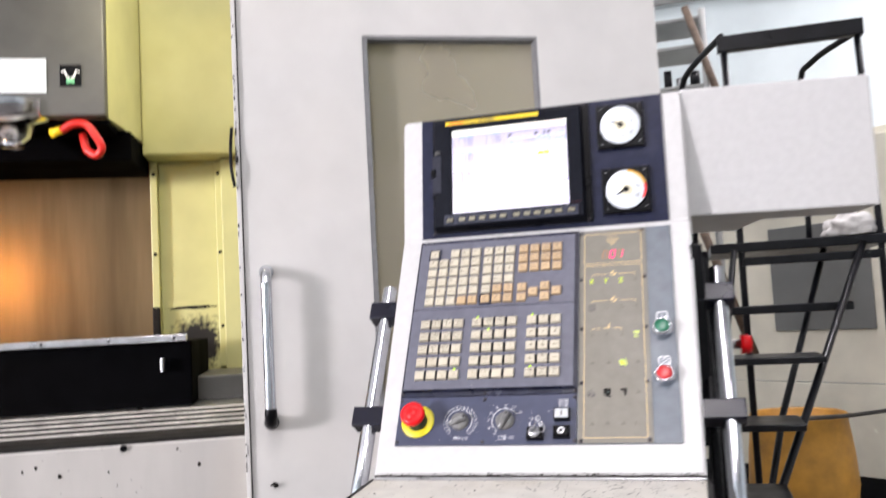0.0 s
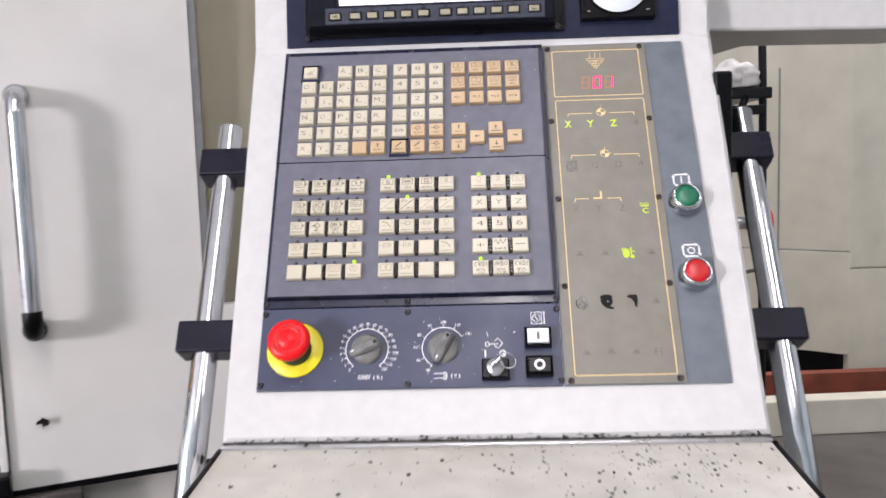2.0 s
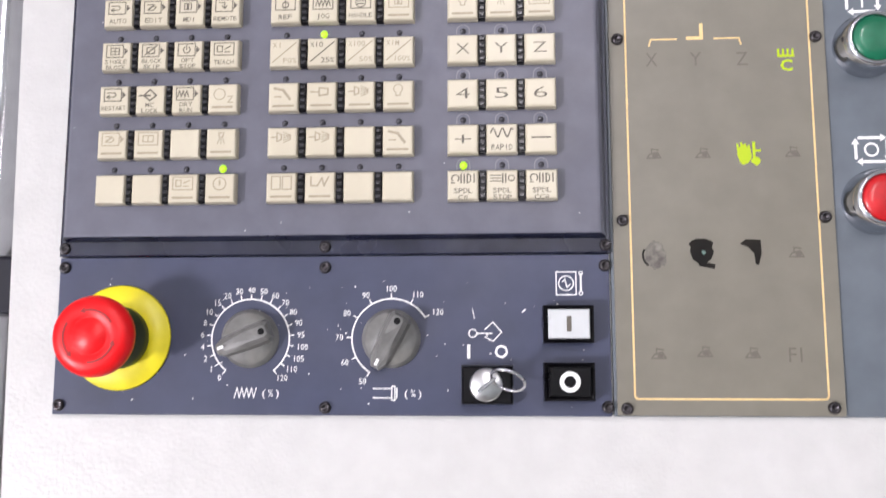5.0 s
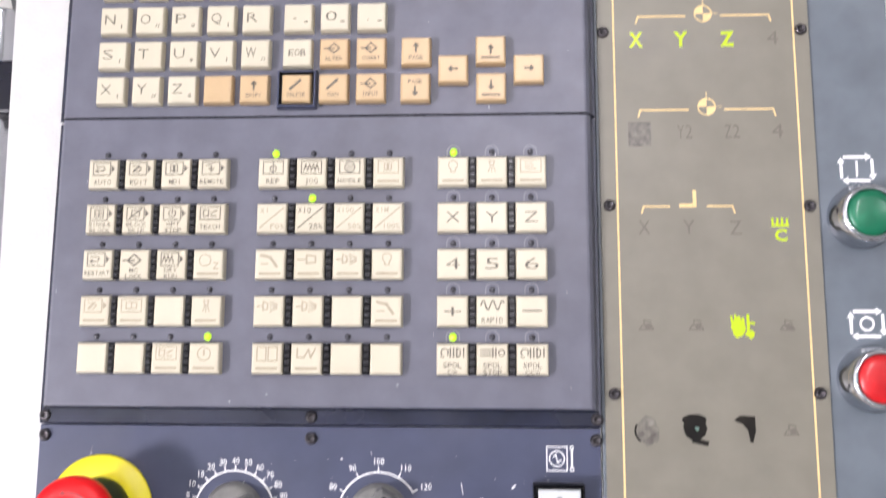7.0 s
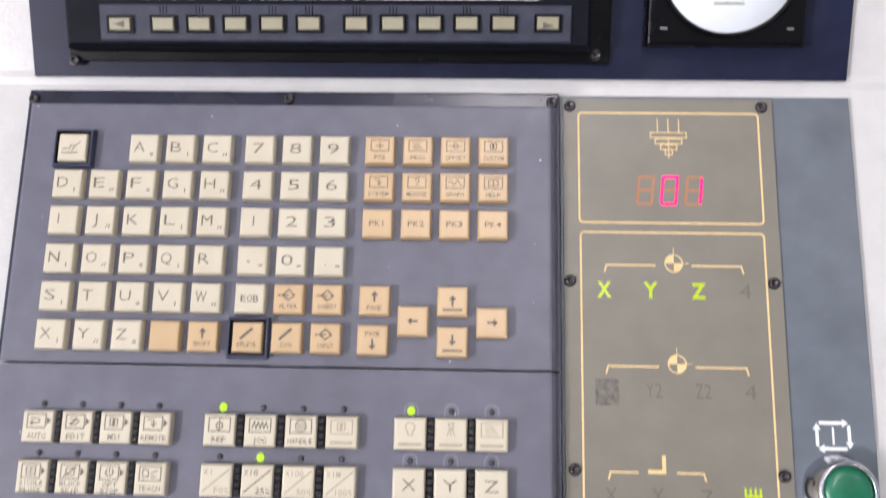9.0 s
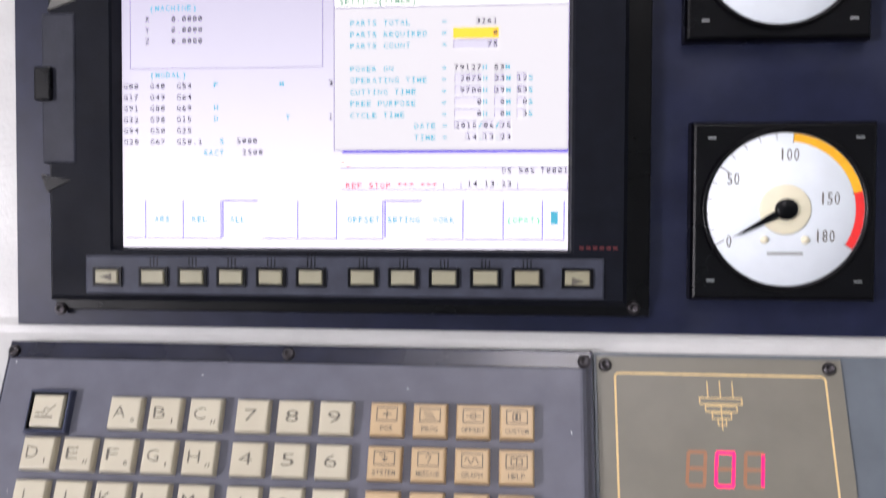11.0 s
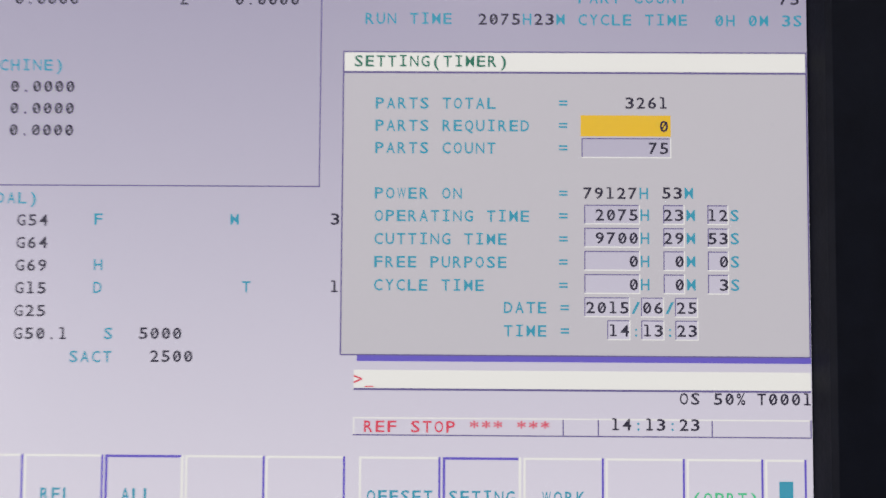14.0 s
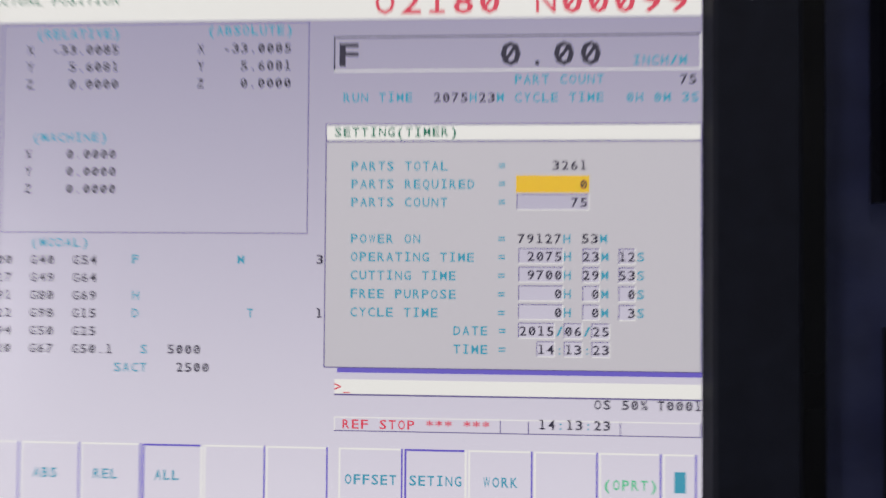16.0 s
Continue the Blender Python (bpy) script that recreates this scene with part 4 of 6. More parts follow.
for r, row in enumerate(LETTERS):
    for c, ch in enumerate(row):
        if ch != " ":
            key(kb, COLS[c], ROWV[r], KEYCREAM, [(ch, -2.2, 0.6, 6.4, 5.8)] + ([] if ch in "IKRT" else [sub_mark(3 * r + c)]))


def reset_icon(b):
    stroke(b, [(-5, -1), (-1, -1), (-1, 1), (1, 1)], 0.5, TOP + 0.03, 1)
    stroke(b, [(0, -1.5), (4, 2.8)], 0.5, TOP + 0.03, 1)
    stroke(b, [(-5, -3), (3, -3)], 0.7, TOP + 0.03, 1)


key(kb, COLS[0] + 0.6, ROWV[0], KEYCREAM, [reset_icon])
key(kb, COLS[3], ROWV[5], KEYTAN)


def arrow(dx, dy, y0=0.0):
    def draw(b):
        stroke(b, [(-2 * dx, y0 - 2 * dy), (2 * dx, y0 + 2 * dy)], 1.01, TOP + 0.03, 1)
        stroke(b, [(2 * dx - dx - dy, y0 + 2 * dy - dy - dx), (2 * dx, y0 + 2 * dy), (2 * dx - dx + dy, y0 + 2 * dy - dy + dx)], 1.01, TOP + 0.03, 1)
    return draw


def boxed(kind, flag=False):
    """A small framed sign with a mark that tells the keys apart; flag: a solid pointer beside the frame."""
    def draw(b):
        z = TOP + 0.03
        w, t = (3.4 if flag else 4.6), 0.5
        stroke(b, [(-4.6, -0.6), (w, -0.6), (w, 5.2), (-4.6, 5.2)], 0.5, z, 1, True)
        if flag:
            b.faces.new([b.verts.new((x, y, z)) for x, y in ((3.9, 0.5), (5.7, 2.3), (3.9, 4.1))]).material_index = 1
        c = (w - 4.6) / 2
        if kind == "run":
            stroke(b, [(c - 2.6, 3.4), (c + 0.6, 3.4), (c + 1.6, 2.4), (c + 0.6, 1.4), (c - 2.6, 1.4)], t, z, 1)
            stroke(b, [(c - 1.6, 2.2), (c - 2.8, 1.4), (c - 1.6, 0.6)], t, z, 1)
        elif kind == "edit":
            stroke(b, [(c - 2.4, 3.6), (c + 0.4, 3.6), (c + 1.6, 2.3), (c + 0.4, 1.0), (c - 2.4, 1.0)], t, z, 1)
            stroke(b, [(c - 1.8, 1.6), (c + 0.2, 3.0)], 0.8, z, 1)
        elif kind == "mdi":
            stroke(b, [(c - 1.8, 0.9), (c + 1.4, 0.9), (c + 1.4, 3.8), (c - 1.8, 3.8)], t, z, 1, True)
            stroke(b, [(c - 0.2, 1.6), (c - 0.2, 3.0)], 1.1, z, 1)
        elif kind == "remote":
            stroke(b, [(c - 2.2, 3.8), (c + 0.2, 3.8), (c + 0.2, 1.2)], t, z, 1)
            stroke(b, [(c - 0.9, 2.2), (c + 0.2, 0.9), (c + 1.3, 2.2)], t, z, 1)
        elif kind == "single":
            stroke(b, [(c - 2.0, 0.8), (c + 2.0, 0.8), (c + 2.0, 3.9), (c - 2.0, 3.9)], t, z, 1, True)
            stroke(b, [(c - 2.0, 2.3), (c + 2.0, 2.3)], 0.4, z, 1)
            stroke(b, [(c, 0.8), (c, 3.9)], 0.4, z, 1)
        elif kind == "skip":
            stroke(b, [(c - 1.8, 0.9), (c + 1.8, 0.9), (c + 1.8, 3.8), (c - 1.8, 3.8)], t, z, 1, True)
            stroke(b, [(c - 2.6, 0.4), (c + 2.6, 4.4)], 0.6, z, 1)
        elif kind == "stop":
            ring(b, c, 2.4, 1.6, 0.5, z, 1, 120, 420)
            stroke(b, [(c, 2.4), (c, 4.2)], t, z, 1)
        elif kind == "teach":
            stroke(b, [(c - 3.2, 1.0), (c - 0.8, 1.0), (c - 0.8, 3.8), (c - 3.2, 3.8)], t, z, 1, True)
            stroke(b, [(c + 0.4, 1.0), (c + 2.6, 1.0)], t, z, 1)
            stroke(b, [(c + 0.4, 2.4), (c + 3.0, 3.6)], t, z, 1)
        elif kind == "zigzag":
            stroke(b, [(c - 3.4 + 0.85 * k, 3.8 if k % 2 else 0.9) for k in range(9 if not flag else 7)], t, z, 1)
        elif kind == "reference":
            ring(b, c, 1.8, 1.4, 0.55, z, 1)
            stroke(b, [(c, 0.0), (c, 4.4)], 0.45, z, 1)
        elif kind == "wheel":
            ring(b, c, 2.3, 2.3, 0.5, z, 1)
            stroke(b, [(c - 1.4, 2.9), (c + 1.4, 2.9)], t, z, 1)
            stroke(b, [(c - 1.4, 1.6), (c + 1.4, 1.6)], t, z, 1)
        elif kind == "cross":
            stroke(b, [(c, 0.8), (c, 3.8)], t, z, 1)
            stroke(b, [(c - 1.8, 2.3), (c + 1.8, 2.3)], t, z, 1)
        elif kind == "lines":
            for k in range(3):
                stroke(b, [(c - 2.6, 1.0 + 1.3 * k), (c + 2.2 - 0.8 * k, 1.0 + 1.3 * k)], 0.45, z, 1)
        elif kind == "wave":
            stroke(b, [(c - 3.2 + 0.5 * k, 2.3 + 1.3 * math.sin(0.9 * k)) for k in range(14)], 0.45, z, 1)
        elif kind == "query":
            ring(b, c, 3.1, 1.0, 0.5, z, 1, 180, -60)
            stroke(b, [(c + 0.4, 2.2), (c, 1.6)], t, z, 1)
            stroke(b, [(c, 0.5), (c, 0.8)], t, z, 1)
        elif kind == "book":
            stroke(b, [(c - 2.4, 0.9), (c, 0.9), (c, 3.8), (c - 2.4, 3.8)], t, z, 1, True)
            stroke(b, [(c, 0.9), (c + 2.4, 0.9), (c + 2.4, 3.8), (c, 3.8)], t, z, 1, True)
        else:
            ring(b, c, 2.3, 1.2, 0.5, z, 1)
            stroke(b, [(c - 3.2, 2.3), (c + 3.2, 2.3)], 0.4, z, 1)
    return draw


def loose(kind):
    """An unframed small drawing."""
    def draw(b):
        z = TOP + 0.03
        if kind == "rapid":
            stroke(b, [(-5 + 0.4 * k, 2.6 + 2.0 * math.sin(k * 0.6)) for k in range(26)], 0.6, z, 1)
        elif kind == "spindle":
            ring(b, -3.4, 3.0, 1.6, 0.6, z, 1, -50, 230)
            stroke(b, [(-5.0, 1.0), (-3.8, 1.0)], 0.6, z, 1)
            for x in (-0.9, 0.5, 1.9):
                stroke(b, [(x, 1.0), (x, 4.8)], 0.65, z, 1)
            stroke(b, [(2.4, 1.0), (3.4, 1.8), (3.4, 4.0), (2.4, 4.8)], 0.5, z, 1)
            stroke(b, [(4.9, 1.2), (4.9, 4.8)], 0.6, z, 1)
        elif kind == "halt":
            for y in (1.6, 2.9, 4.2):
                stroke(b, [(-5.2, y), (-0.6, y)], 0.5, z, 1)
            for x in (0.2, 1.5):
                stroke(b, [(x, 1.0), (x, 4.8)], 0.65, z, 1)
            ring(b, 4.0, 2.9, 1.3, 0.55, z, 1)
        elif kind == "flange":
            stroke(b, [(-5, 2), (-2.6, 2)], 0.6, z, 1)
            stroke(b, [(-2.4, 0.2), (-0.4, 1.0), (-0.4, 3.2), (-2.4, 4.2)], 0.6, z, 1, True)
            for y in (-0.4, 0.8, 2.0, 3.2, 4.4):
                stroke(b, [(0.6, y), (3.8, 2.0 + (y - 2.0) * 0.4)], 0.45, z, 1)
        elif kind == "bulb":
            ring(b, 0, 2.8, 2.0, 0.5, z, 1, -60, 240)
            stroke(b, [(-1, 1.0), (-1, -0.4), (1, -0.4), (1, 1.0)], 0.5, z, 1)
        elif kind == "nozzle":
            stroke(b, [(-1.2, 4.6), (1.2, 4.6), (0.7, 2.6), (-0.7, 2.6)], 0.5, z, 1, True)
            for x in (-1.6, 0, 1.6):
                stroke(b, [(x * 0.4, 2.0), (x, -0.4)], 0.4, z, 1)
        elif kind == "dash":
            stroke(b, [(-4.0, 0.2), (4.0, 0.2)], 0.7, z, 1)
        elif kind == "slash":
            stroke(b, [(-5.4, -4.6), (5.4, 4.6)], 0.58, z, 1)
        elif kind == "pencil":
            stroke(b, [(-3, -0.5), (2, 4)], 1.4, z, 1)
        elif kind == "diamond":
            stroke(b, [(-3, 1.8), (0, 4.6), (3, 1.8), (0, -0.6)], 0.72, z, 1, True)
            stroke(b, [(-5, 1.8), (0, 1.8)], 0.72, z, 1)
        elif kind == "tool":
            stroke(b, [(-5, 2), (-1, 2)], 0.72, z, 1)
            stroke(b, [(-1, 0.2), (3, 0.8), (3, 3.4), (-1, 4)], 0.72, z, 1, True)
        elif kind == "spray":
            stroke(b, [(-4, 4), (0, 3), (3, -1)], 1.16, z, 1)
            stroke(b, [(-4, 0), (-1, 0)], 0.58, z, 1)
        elif kind == "doors":
            stroke(b, [(-4.4, -1), (-0.4, -1), (-0.4, 5), (-4.4, 5)], 0.58, z, 1, True)
            stroke(b, [(0.6, -1), (4.6, -1), (4.6, 5), (0.6, 5)], 0.58, z, 1, True)
        elif kind == "screw":
            stroke(b, [(-4, 4.5), (-4, 0.5), (-1, 0.5), (1, 4), (2, 0.5), (4, 4.5)], 0.72, z, 1)
        elif kind == "under":
            stroke(b, [(-4.4, -4.3), (4.4, -4.3)], 1.01, z, 1)
    return draw


for r, row in enumerate(("789", "456", "123", "-0.")):
    for c, ch in enumerate(row):
        key(kb, NUMS[c], ROWV[r], KEYCREAM, [(ch, -0.6 if r < 3 else -1.8, 0.5, 6.8, 5.8)] + ([] if r < 3 else [lambda b: stroke(b, [(3.6, -2.6), (5.0, -2.6)], 0.8, TOP + 0.03, 1)]))
key(kb, NUMS[0], ROWV[4], KEYCREAM, [("EOB", 0, 0, 9.5, 3.6)])
key(kb, NUMS[1], ROWV[4], KEYTAN, [("ALTER", 0, -3.6, 9.5, 2.2), loose("diamond")])
key(kb, NUMS[2], ROWV[4], KEYTAN, [("INSERT", 0, -3.6, 9.8, 2.2), loose("diamond")])
key(kb, NUMS[0], ROWV[5], KEYTAN, [("DELETE", 0, -3.6, 9.8, 2.2), loose("pencil")])
key(kb, NUMS[1], ROWV[5], KEYTAN, [("CAN", 0, -3.6, 6, 2.2), loose("pencil")])
key(kb, NUMS[2], ROWV[5], KEYTAN, [("INPUT", 0, -3.6, 8.6, 2.2), loose("diamond")])
key(kb, COLS[4], ROWV[5], KEYTAN, [("SHIFT", 0, -3.6, 8.6, 2.2), arrow(0, 1, 1.5)])
for r, words in enumerate((("POS", "PROG", "OFFSET", "CUSTOM"), ("SYSTEM", "MESSAGE", "GRAPH", "HELP"))):
    for c, word in enumerate(words):
        key(kb, FUNS[c], ROWV[r], KEYTAN, [boxed((("cross", "lines", "ring", "mdi"), ("remote", "query", "wave", "book"))[r][c]), (word, 0, -3.9, min(10.6, 1.9 * len(word)), 2.2)])
for c in range(4):
    key(kb, FUNS[c], ROWV[2], KEYTAN, [("PK%d" % (c + 1), 0, 0, 8.6, 3.0)])
key(kb, FUNS[0], 57.3, KEYTAN, [arrow(0, 1, 1.8), ("PAGE", 0, -3.6, 7.6, 2.3)])
key(kb, FUNS[0] - 0.3, 37.6, KEYTAN, [arrow(0, -1, -2), ("PAGE", 0, 3.2, 7.6, 2.3)])
key(kb, FUNS[1] - 0.2, 47.3, KEYTAN, [arrow(-1, 0)])
key(kb, FUNS[2] - 0.2, 57.4, KEYTAN, [arrow(0, 1), loose("under")])
key(kb, FUNS[2], 37.3, KEYTAN, [arrow(0, -1, 1), loose("under")])
key(kb, FUNS[3], 47.1, KEYTAN, [arrow(1, 0)])
for u, v in ((COLS[0] + 0.6, ROWV[0]), (NUMS[0], ROWV[5])):
    bm = bmesh.new()
    steps(bm, [(-10.6, 10.6, -10.3, 10.3, 9), (-10.4, 10.4, -10.1, 10.1, 12.6), (-9.8, 9.8, -9.5, 9.5, 13.4), (-9.2, 9.2, -8.9, 8.9, 13.4)], 1, cap=False)
    steps(bm, [(-9.2, 9.2, -8.9, 8.9, 13.4), (-8.7, 8.7, -8.5, 8.5, 13.0), (-8.6, 8.6, -8.4, 8.4, 8)], cap=False)
    part("key_guard", mm_mesh(bm), [BLACK, SLATE], kb, "black key guard", m=pose(u * mm, v * mm, 0))

# machine keypad
GROUPS = [[7.2 + 19.25 * k for k in range(4)], [96.9 + 19.85 * k for k in range(4)], [189.6 + 19.7 * k for k in range(3)]]
PADV = [-7.2 - 23.75 * r for r in range(5)]
PADS = {
    (0, 0): [boxed("run", True), ("AUTO", 0, -3.9, 8.4, 2.4)], (0, 1): [boxed("edit", True), ("EDIT", 0, -3.9, 8.4, 2.4)], (0, 2): [boxed("mdi", True), ("MDI", 0, -3.9, 6, 2.4)], (0, 3): [boxed("remote", True), ("REMOTE", 0, -3.9, 11.2, 2.3)],
    (1, 0): [boxed("single", True), ("SINGLE", 0, -2.6, 10.6, 2.1), ("BLOCK", 0, -5.4, 9.6, 2.1)], (1, 1): [boxed("skip", True), ("BLOCK", 0, -2.6, 9.6, 2.1), ("SKIP", 0, -5.4, 8, 2.1)], (1, 2): [boxed("stop", True), ("OPT", 0, -2.6, 6.4, 2.1), ("STOP", 0, -5.4, 8, 2.1)], (1, 3): [boxed("teach"), ("TEACH", 0, -3.9, 9.6, 2.3)],
    (2, 0): [boxed("run", True), ("RESTART", 0, -3.9, 11.8, 2.2)], (2, 1): [loose("diamond"), ("MC", 0, -2.6, 4.4, 2.1), ("LOCK", 0, -5.4, 8, 2.1)], (2, 2): [boxed("zigzag", True), ("DRY", 0, -2.6, 6.2, 2.1), ("RUN", 0, -5.4, 6.2, 2.1)], (2, 3): [lambda b: ring(b, -1.4, 1.8, 2.6, 0.5, TOP + 0.03, 1), ("Z", 3.6, -0.6, 3.2, 3.4), loose("under")],
    (3, 0): [boxed("edit", True), loose("under")], (3, 1): [boxed("book"), loose("under")], (3, 3): [loose("nozzle"), loose("under")], (4, 2): [boxed("teach"), loose("under")], (4, 3): [lambda b: ring(b, 0, 2.0, 2.9, 0.55, TOP + 0.03, 1), lambda b: stroke(b, [(0, 1.6), (0, 3.4)], 0.8, TOP + 0.03, 1), loose("under")],
    (0, 4): [boxed("reference"), ("REF", 0, -3.9, 6.4, 2.4)], (0, 5): [boxed("zigzag"), ("JOG", 0, -3.9, 6.4, 2.4)], (0, 6): [boxed("wheel"), ("HANDLE", 0, -3.9, 11, 2.3)], (0, 7): [boxed("mdi"), loose("under")],
    (1, 4): [loose("slash"), ("X1", -3.2, 3.6, 4.6, 2.6), ("F0%", 2.6, -3.8, 6.4, 2.6)], (1, 5): [loose("slash"), ("X10", -2.6, 3.6, 6.2, 2.6), ("25%", 2.6, -3.8, 6.4, 2.6)], (1, 6): [loose("slash"), ("X100", -1.6, 3.6, 8, 2.6), ("50%", 2.6, -3.8, 6.4, 2.6)], (1, 7): [loose("slash"), ("X1M", -2.6, 3.6, 6.2, 2.6), ("100%", 1.6, -3.8, 8, 2.6)],
    (2, 4): [loose("spray"), loose("under")], (2, 5): [loose("tool"), loose("under")], (2, 6): [loose("flange"), loose("under")], (2, 7): [loose("bulb"), loose("under")],
    (3, 4): [loose("flange")], (3, 5): [loose("flange")], (3, 7): [loose("spray"), loose("under")], (4, 4): [loose("doors"), loose("under")], (4, 5): [loose("screw"), loose("under")],
    (0, 8): [loose("bulb"), loose("under")], (0, 9): [loose("nozzle"), loose("under")], (0, 10): [boxed("lines"), loose("under")],
    (1, 8): [("X", 0, 0.2, 7.0, 5.3)], (1, 9): [("Y", 0, 0.2, 7.0, 5.3)], (1, 10): [("Z", 0, 0.2, 7.0, 5.3)], (2, 8): [("4", 0, 0.2, 7.0, 5.3)], (2, 9): [("5", 0, 0.2, 7.0, 5.3)], (2, 10): [("6", 0, 0.2, 7.0, 5.3)],
    (3, 8): [("+", 0, 0, 8.4, 6.2)], (3, 9): [loose("rapid"), ("RAPID", 0, -3.9, 9.6, 2.6)], (3, 10): [loose("dash")],
    (4, 8): [loose("spindle"), ("SPDL", 0, -2.5, 8.6, 2.4), ("CW", 0, -5.6, 4.6, 2.4)], (4, 9): [loose("halt"), ("SPDL", 0, -2.5, 8.6, 2.4), ("STOP", 0, -5.6, 8.6, 2.4)], (4, 10): [loose("spindle"), ("SPDL", 0, -2.5, 8.6, 2.4), ("CCW", 0, -5.6, 6.8, 2.4)],
}
FADED = {(3, 4), (3, 5), (2, 3), (3, 0), (3, 1), (3, 3), (4, 2), (4, 3), (0, 7), (2, 4), (2, 5), (2, 6), (2, 7), (3, 7), (4, 4), (4, 5), (0, 8), (0, 9), (0, 10), (1, 4), (1, 6), (1, 7)}
LIT = {(0, 4), (1, 5), (0, 8), (4, 3), (4, 8)}
FLATUS = [u for g in GROUPS for u in g]
bm = bmesh.new()
lathe(bm, [(1.7, 8.8), (1.7, 9.6), (1.1, 10.4), (0, 10.6)], 12)
mm_mesh(bm)
LEDMESH = [bpy.data.meshes.new("indicator") for _ in range(2)]
for me, mt in zip(LEDMESH, (mat("dark_indicator", (0.05, 0.05, 0.06), 0.25, grain=0.1, scale=200), LED_ON)):
    bm.to_mesh(me)
    me.materials.append(mt)
bm.free()
SPACER_RIB = mat("grey_rib_plastic", (0.025, 0.025, 0.03), 0.3, grain=0.2, scale=150)
ARCH = ink("worn_grey_ink", (0.2, 0.2, 0.23))
for r in range(5):
    for c, u in enumerate(FLATUS):
        key(kp, u, PADV[r], KEYCREAM, PADS.get((r, c), []), 16.3, 15.8, INK_BROWN if (r, c) in FADED else INK_BLACK, 1.13)
        lit = (r, c) in LIT
        ob = shared("indicator", LEDMESH[1 if lit else 0], kp, pose(u * mm, (PADV[r] + 11.0) * mm, 0) @ Matrix.Diagonal((1.15, 1.25, 1, 1) if lit else (0.9, 0.9, 1, 1)))
        if lit:
            tagged(ob, "lit lime-green indicator")
        if c >= 8:
            b = ring(bmesh.new(), u, PADV[r] + 11.2, 3.3, 0.5, 9.24, 0, 0, 180, 30)
            for x in (-3.3, 3.3):
                stroke(b, [(u + x, PADV[r] + 8.8), (u + x, PADV[r] + 11.2)], 0.5, 9.23)
            part("lamp_outline", mm_mesh(b), ARCH, kp)
    for g in GROUPS:
        for a, b2 in zip(g, g[1:]):
            b = bmesh.new()
            steps(b, [(-2.0, 2.0, -7.6, 7.6, 7), (-2.0, 2.0, -7.6, 7.6, 12.0), (-1.5, 1.5, -7.2, 7.2, 12.6)])
            for k in range(4):
                steps(b, [(-1.5, 1.5, -6.4 + 3.5 * k, -4.2 + 3.5 * k, 12.4), (-1.0, 1.0, -6.0 + 3.5 * k, -4.6 + 3.5 * k, 13.8)], 1)
            part("key_spacer", mm_mesh(b), [BLACK, SPACER_RIB], kp, m=pose((a + b2) / 2 * mm, PADV[r] * mm, 0))

# ---- switches on the lower plate ----
es = part("emergency_stop", lathe(bmesh.new(), [(0, 0.2 * mm), (26.8 * mm, 0.2 * mm), (27.2 * mm, 0.8 * mm), (26.6 * mm, 1.6 * mm), (16 * mm, 1.8 * mm)], 48), YELLOW, pen, "emergency stop on a yellow disc", m=LOW @ pose(10.5 * mm, -178 * mm, 0))
part("collar", lathe(bmesh.new(), [(16 * mm, 1 * mm), (16 * mm, 8 * mm), (13.5 * mm, 9.5 * mm), (13.5 * mm, 24 * mm)], 32), mat("olive_collar", (0.03, 0.04, 0.015), 0.4, grain=0.2, scale=90), es, "dark collar")
bm = lathe(bmesh.new(), [(13 * mm, 22 * mm), (17.5 * mm, 23.5 * mm), (19.6 * mm, 26.5 * mm), (19.9 * mm, 30 * mm), (19.2 * mm, 32.5 * mm), (17.4 * mm, 34.2 * mm), (14.6 * mm, 35.0 * mm), (9.4 * mm, 35.3 * mm), (9.0 * mm, 34.8 * mm), (8.6 * mm, 35.3 * mm), (0, 35.5 * mm)], 48)
part("mushroom_head", bm, RED, es, "shiny red mushroom head")
bm = bmesh.new()
for a0 in (150, 270, 30):
    ring(bm, 0, 0, 12.6, 0.8, 35.45, 0, a0, a0 + 70)
    tip = math.radians(a0 + 76)
    bm.faces.new([bm.verts.new((r * math.cos(tip + d), r * math.sin(tip + d), 35.45)) for r, d in ((12.6, 0.1), (11.2, -0.1), (14.0, -0.1))])
part("twist_arrow", mm_mesh(bm), mat("dark_red_ink", (0.25, 0.005, 0.006), 0.5, grain=0.05, scale=200), es)


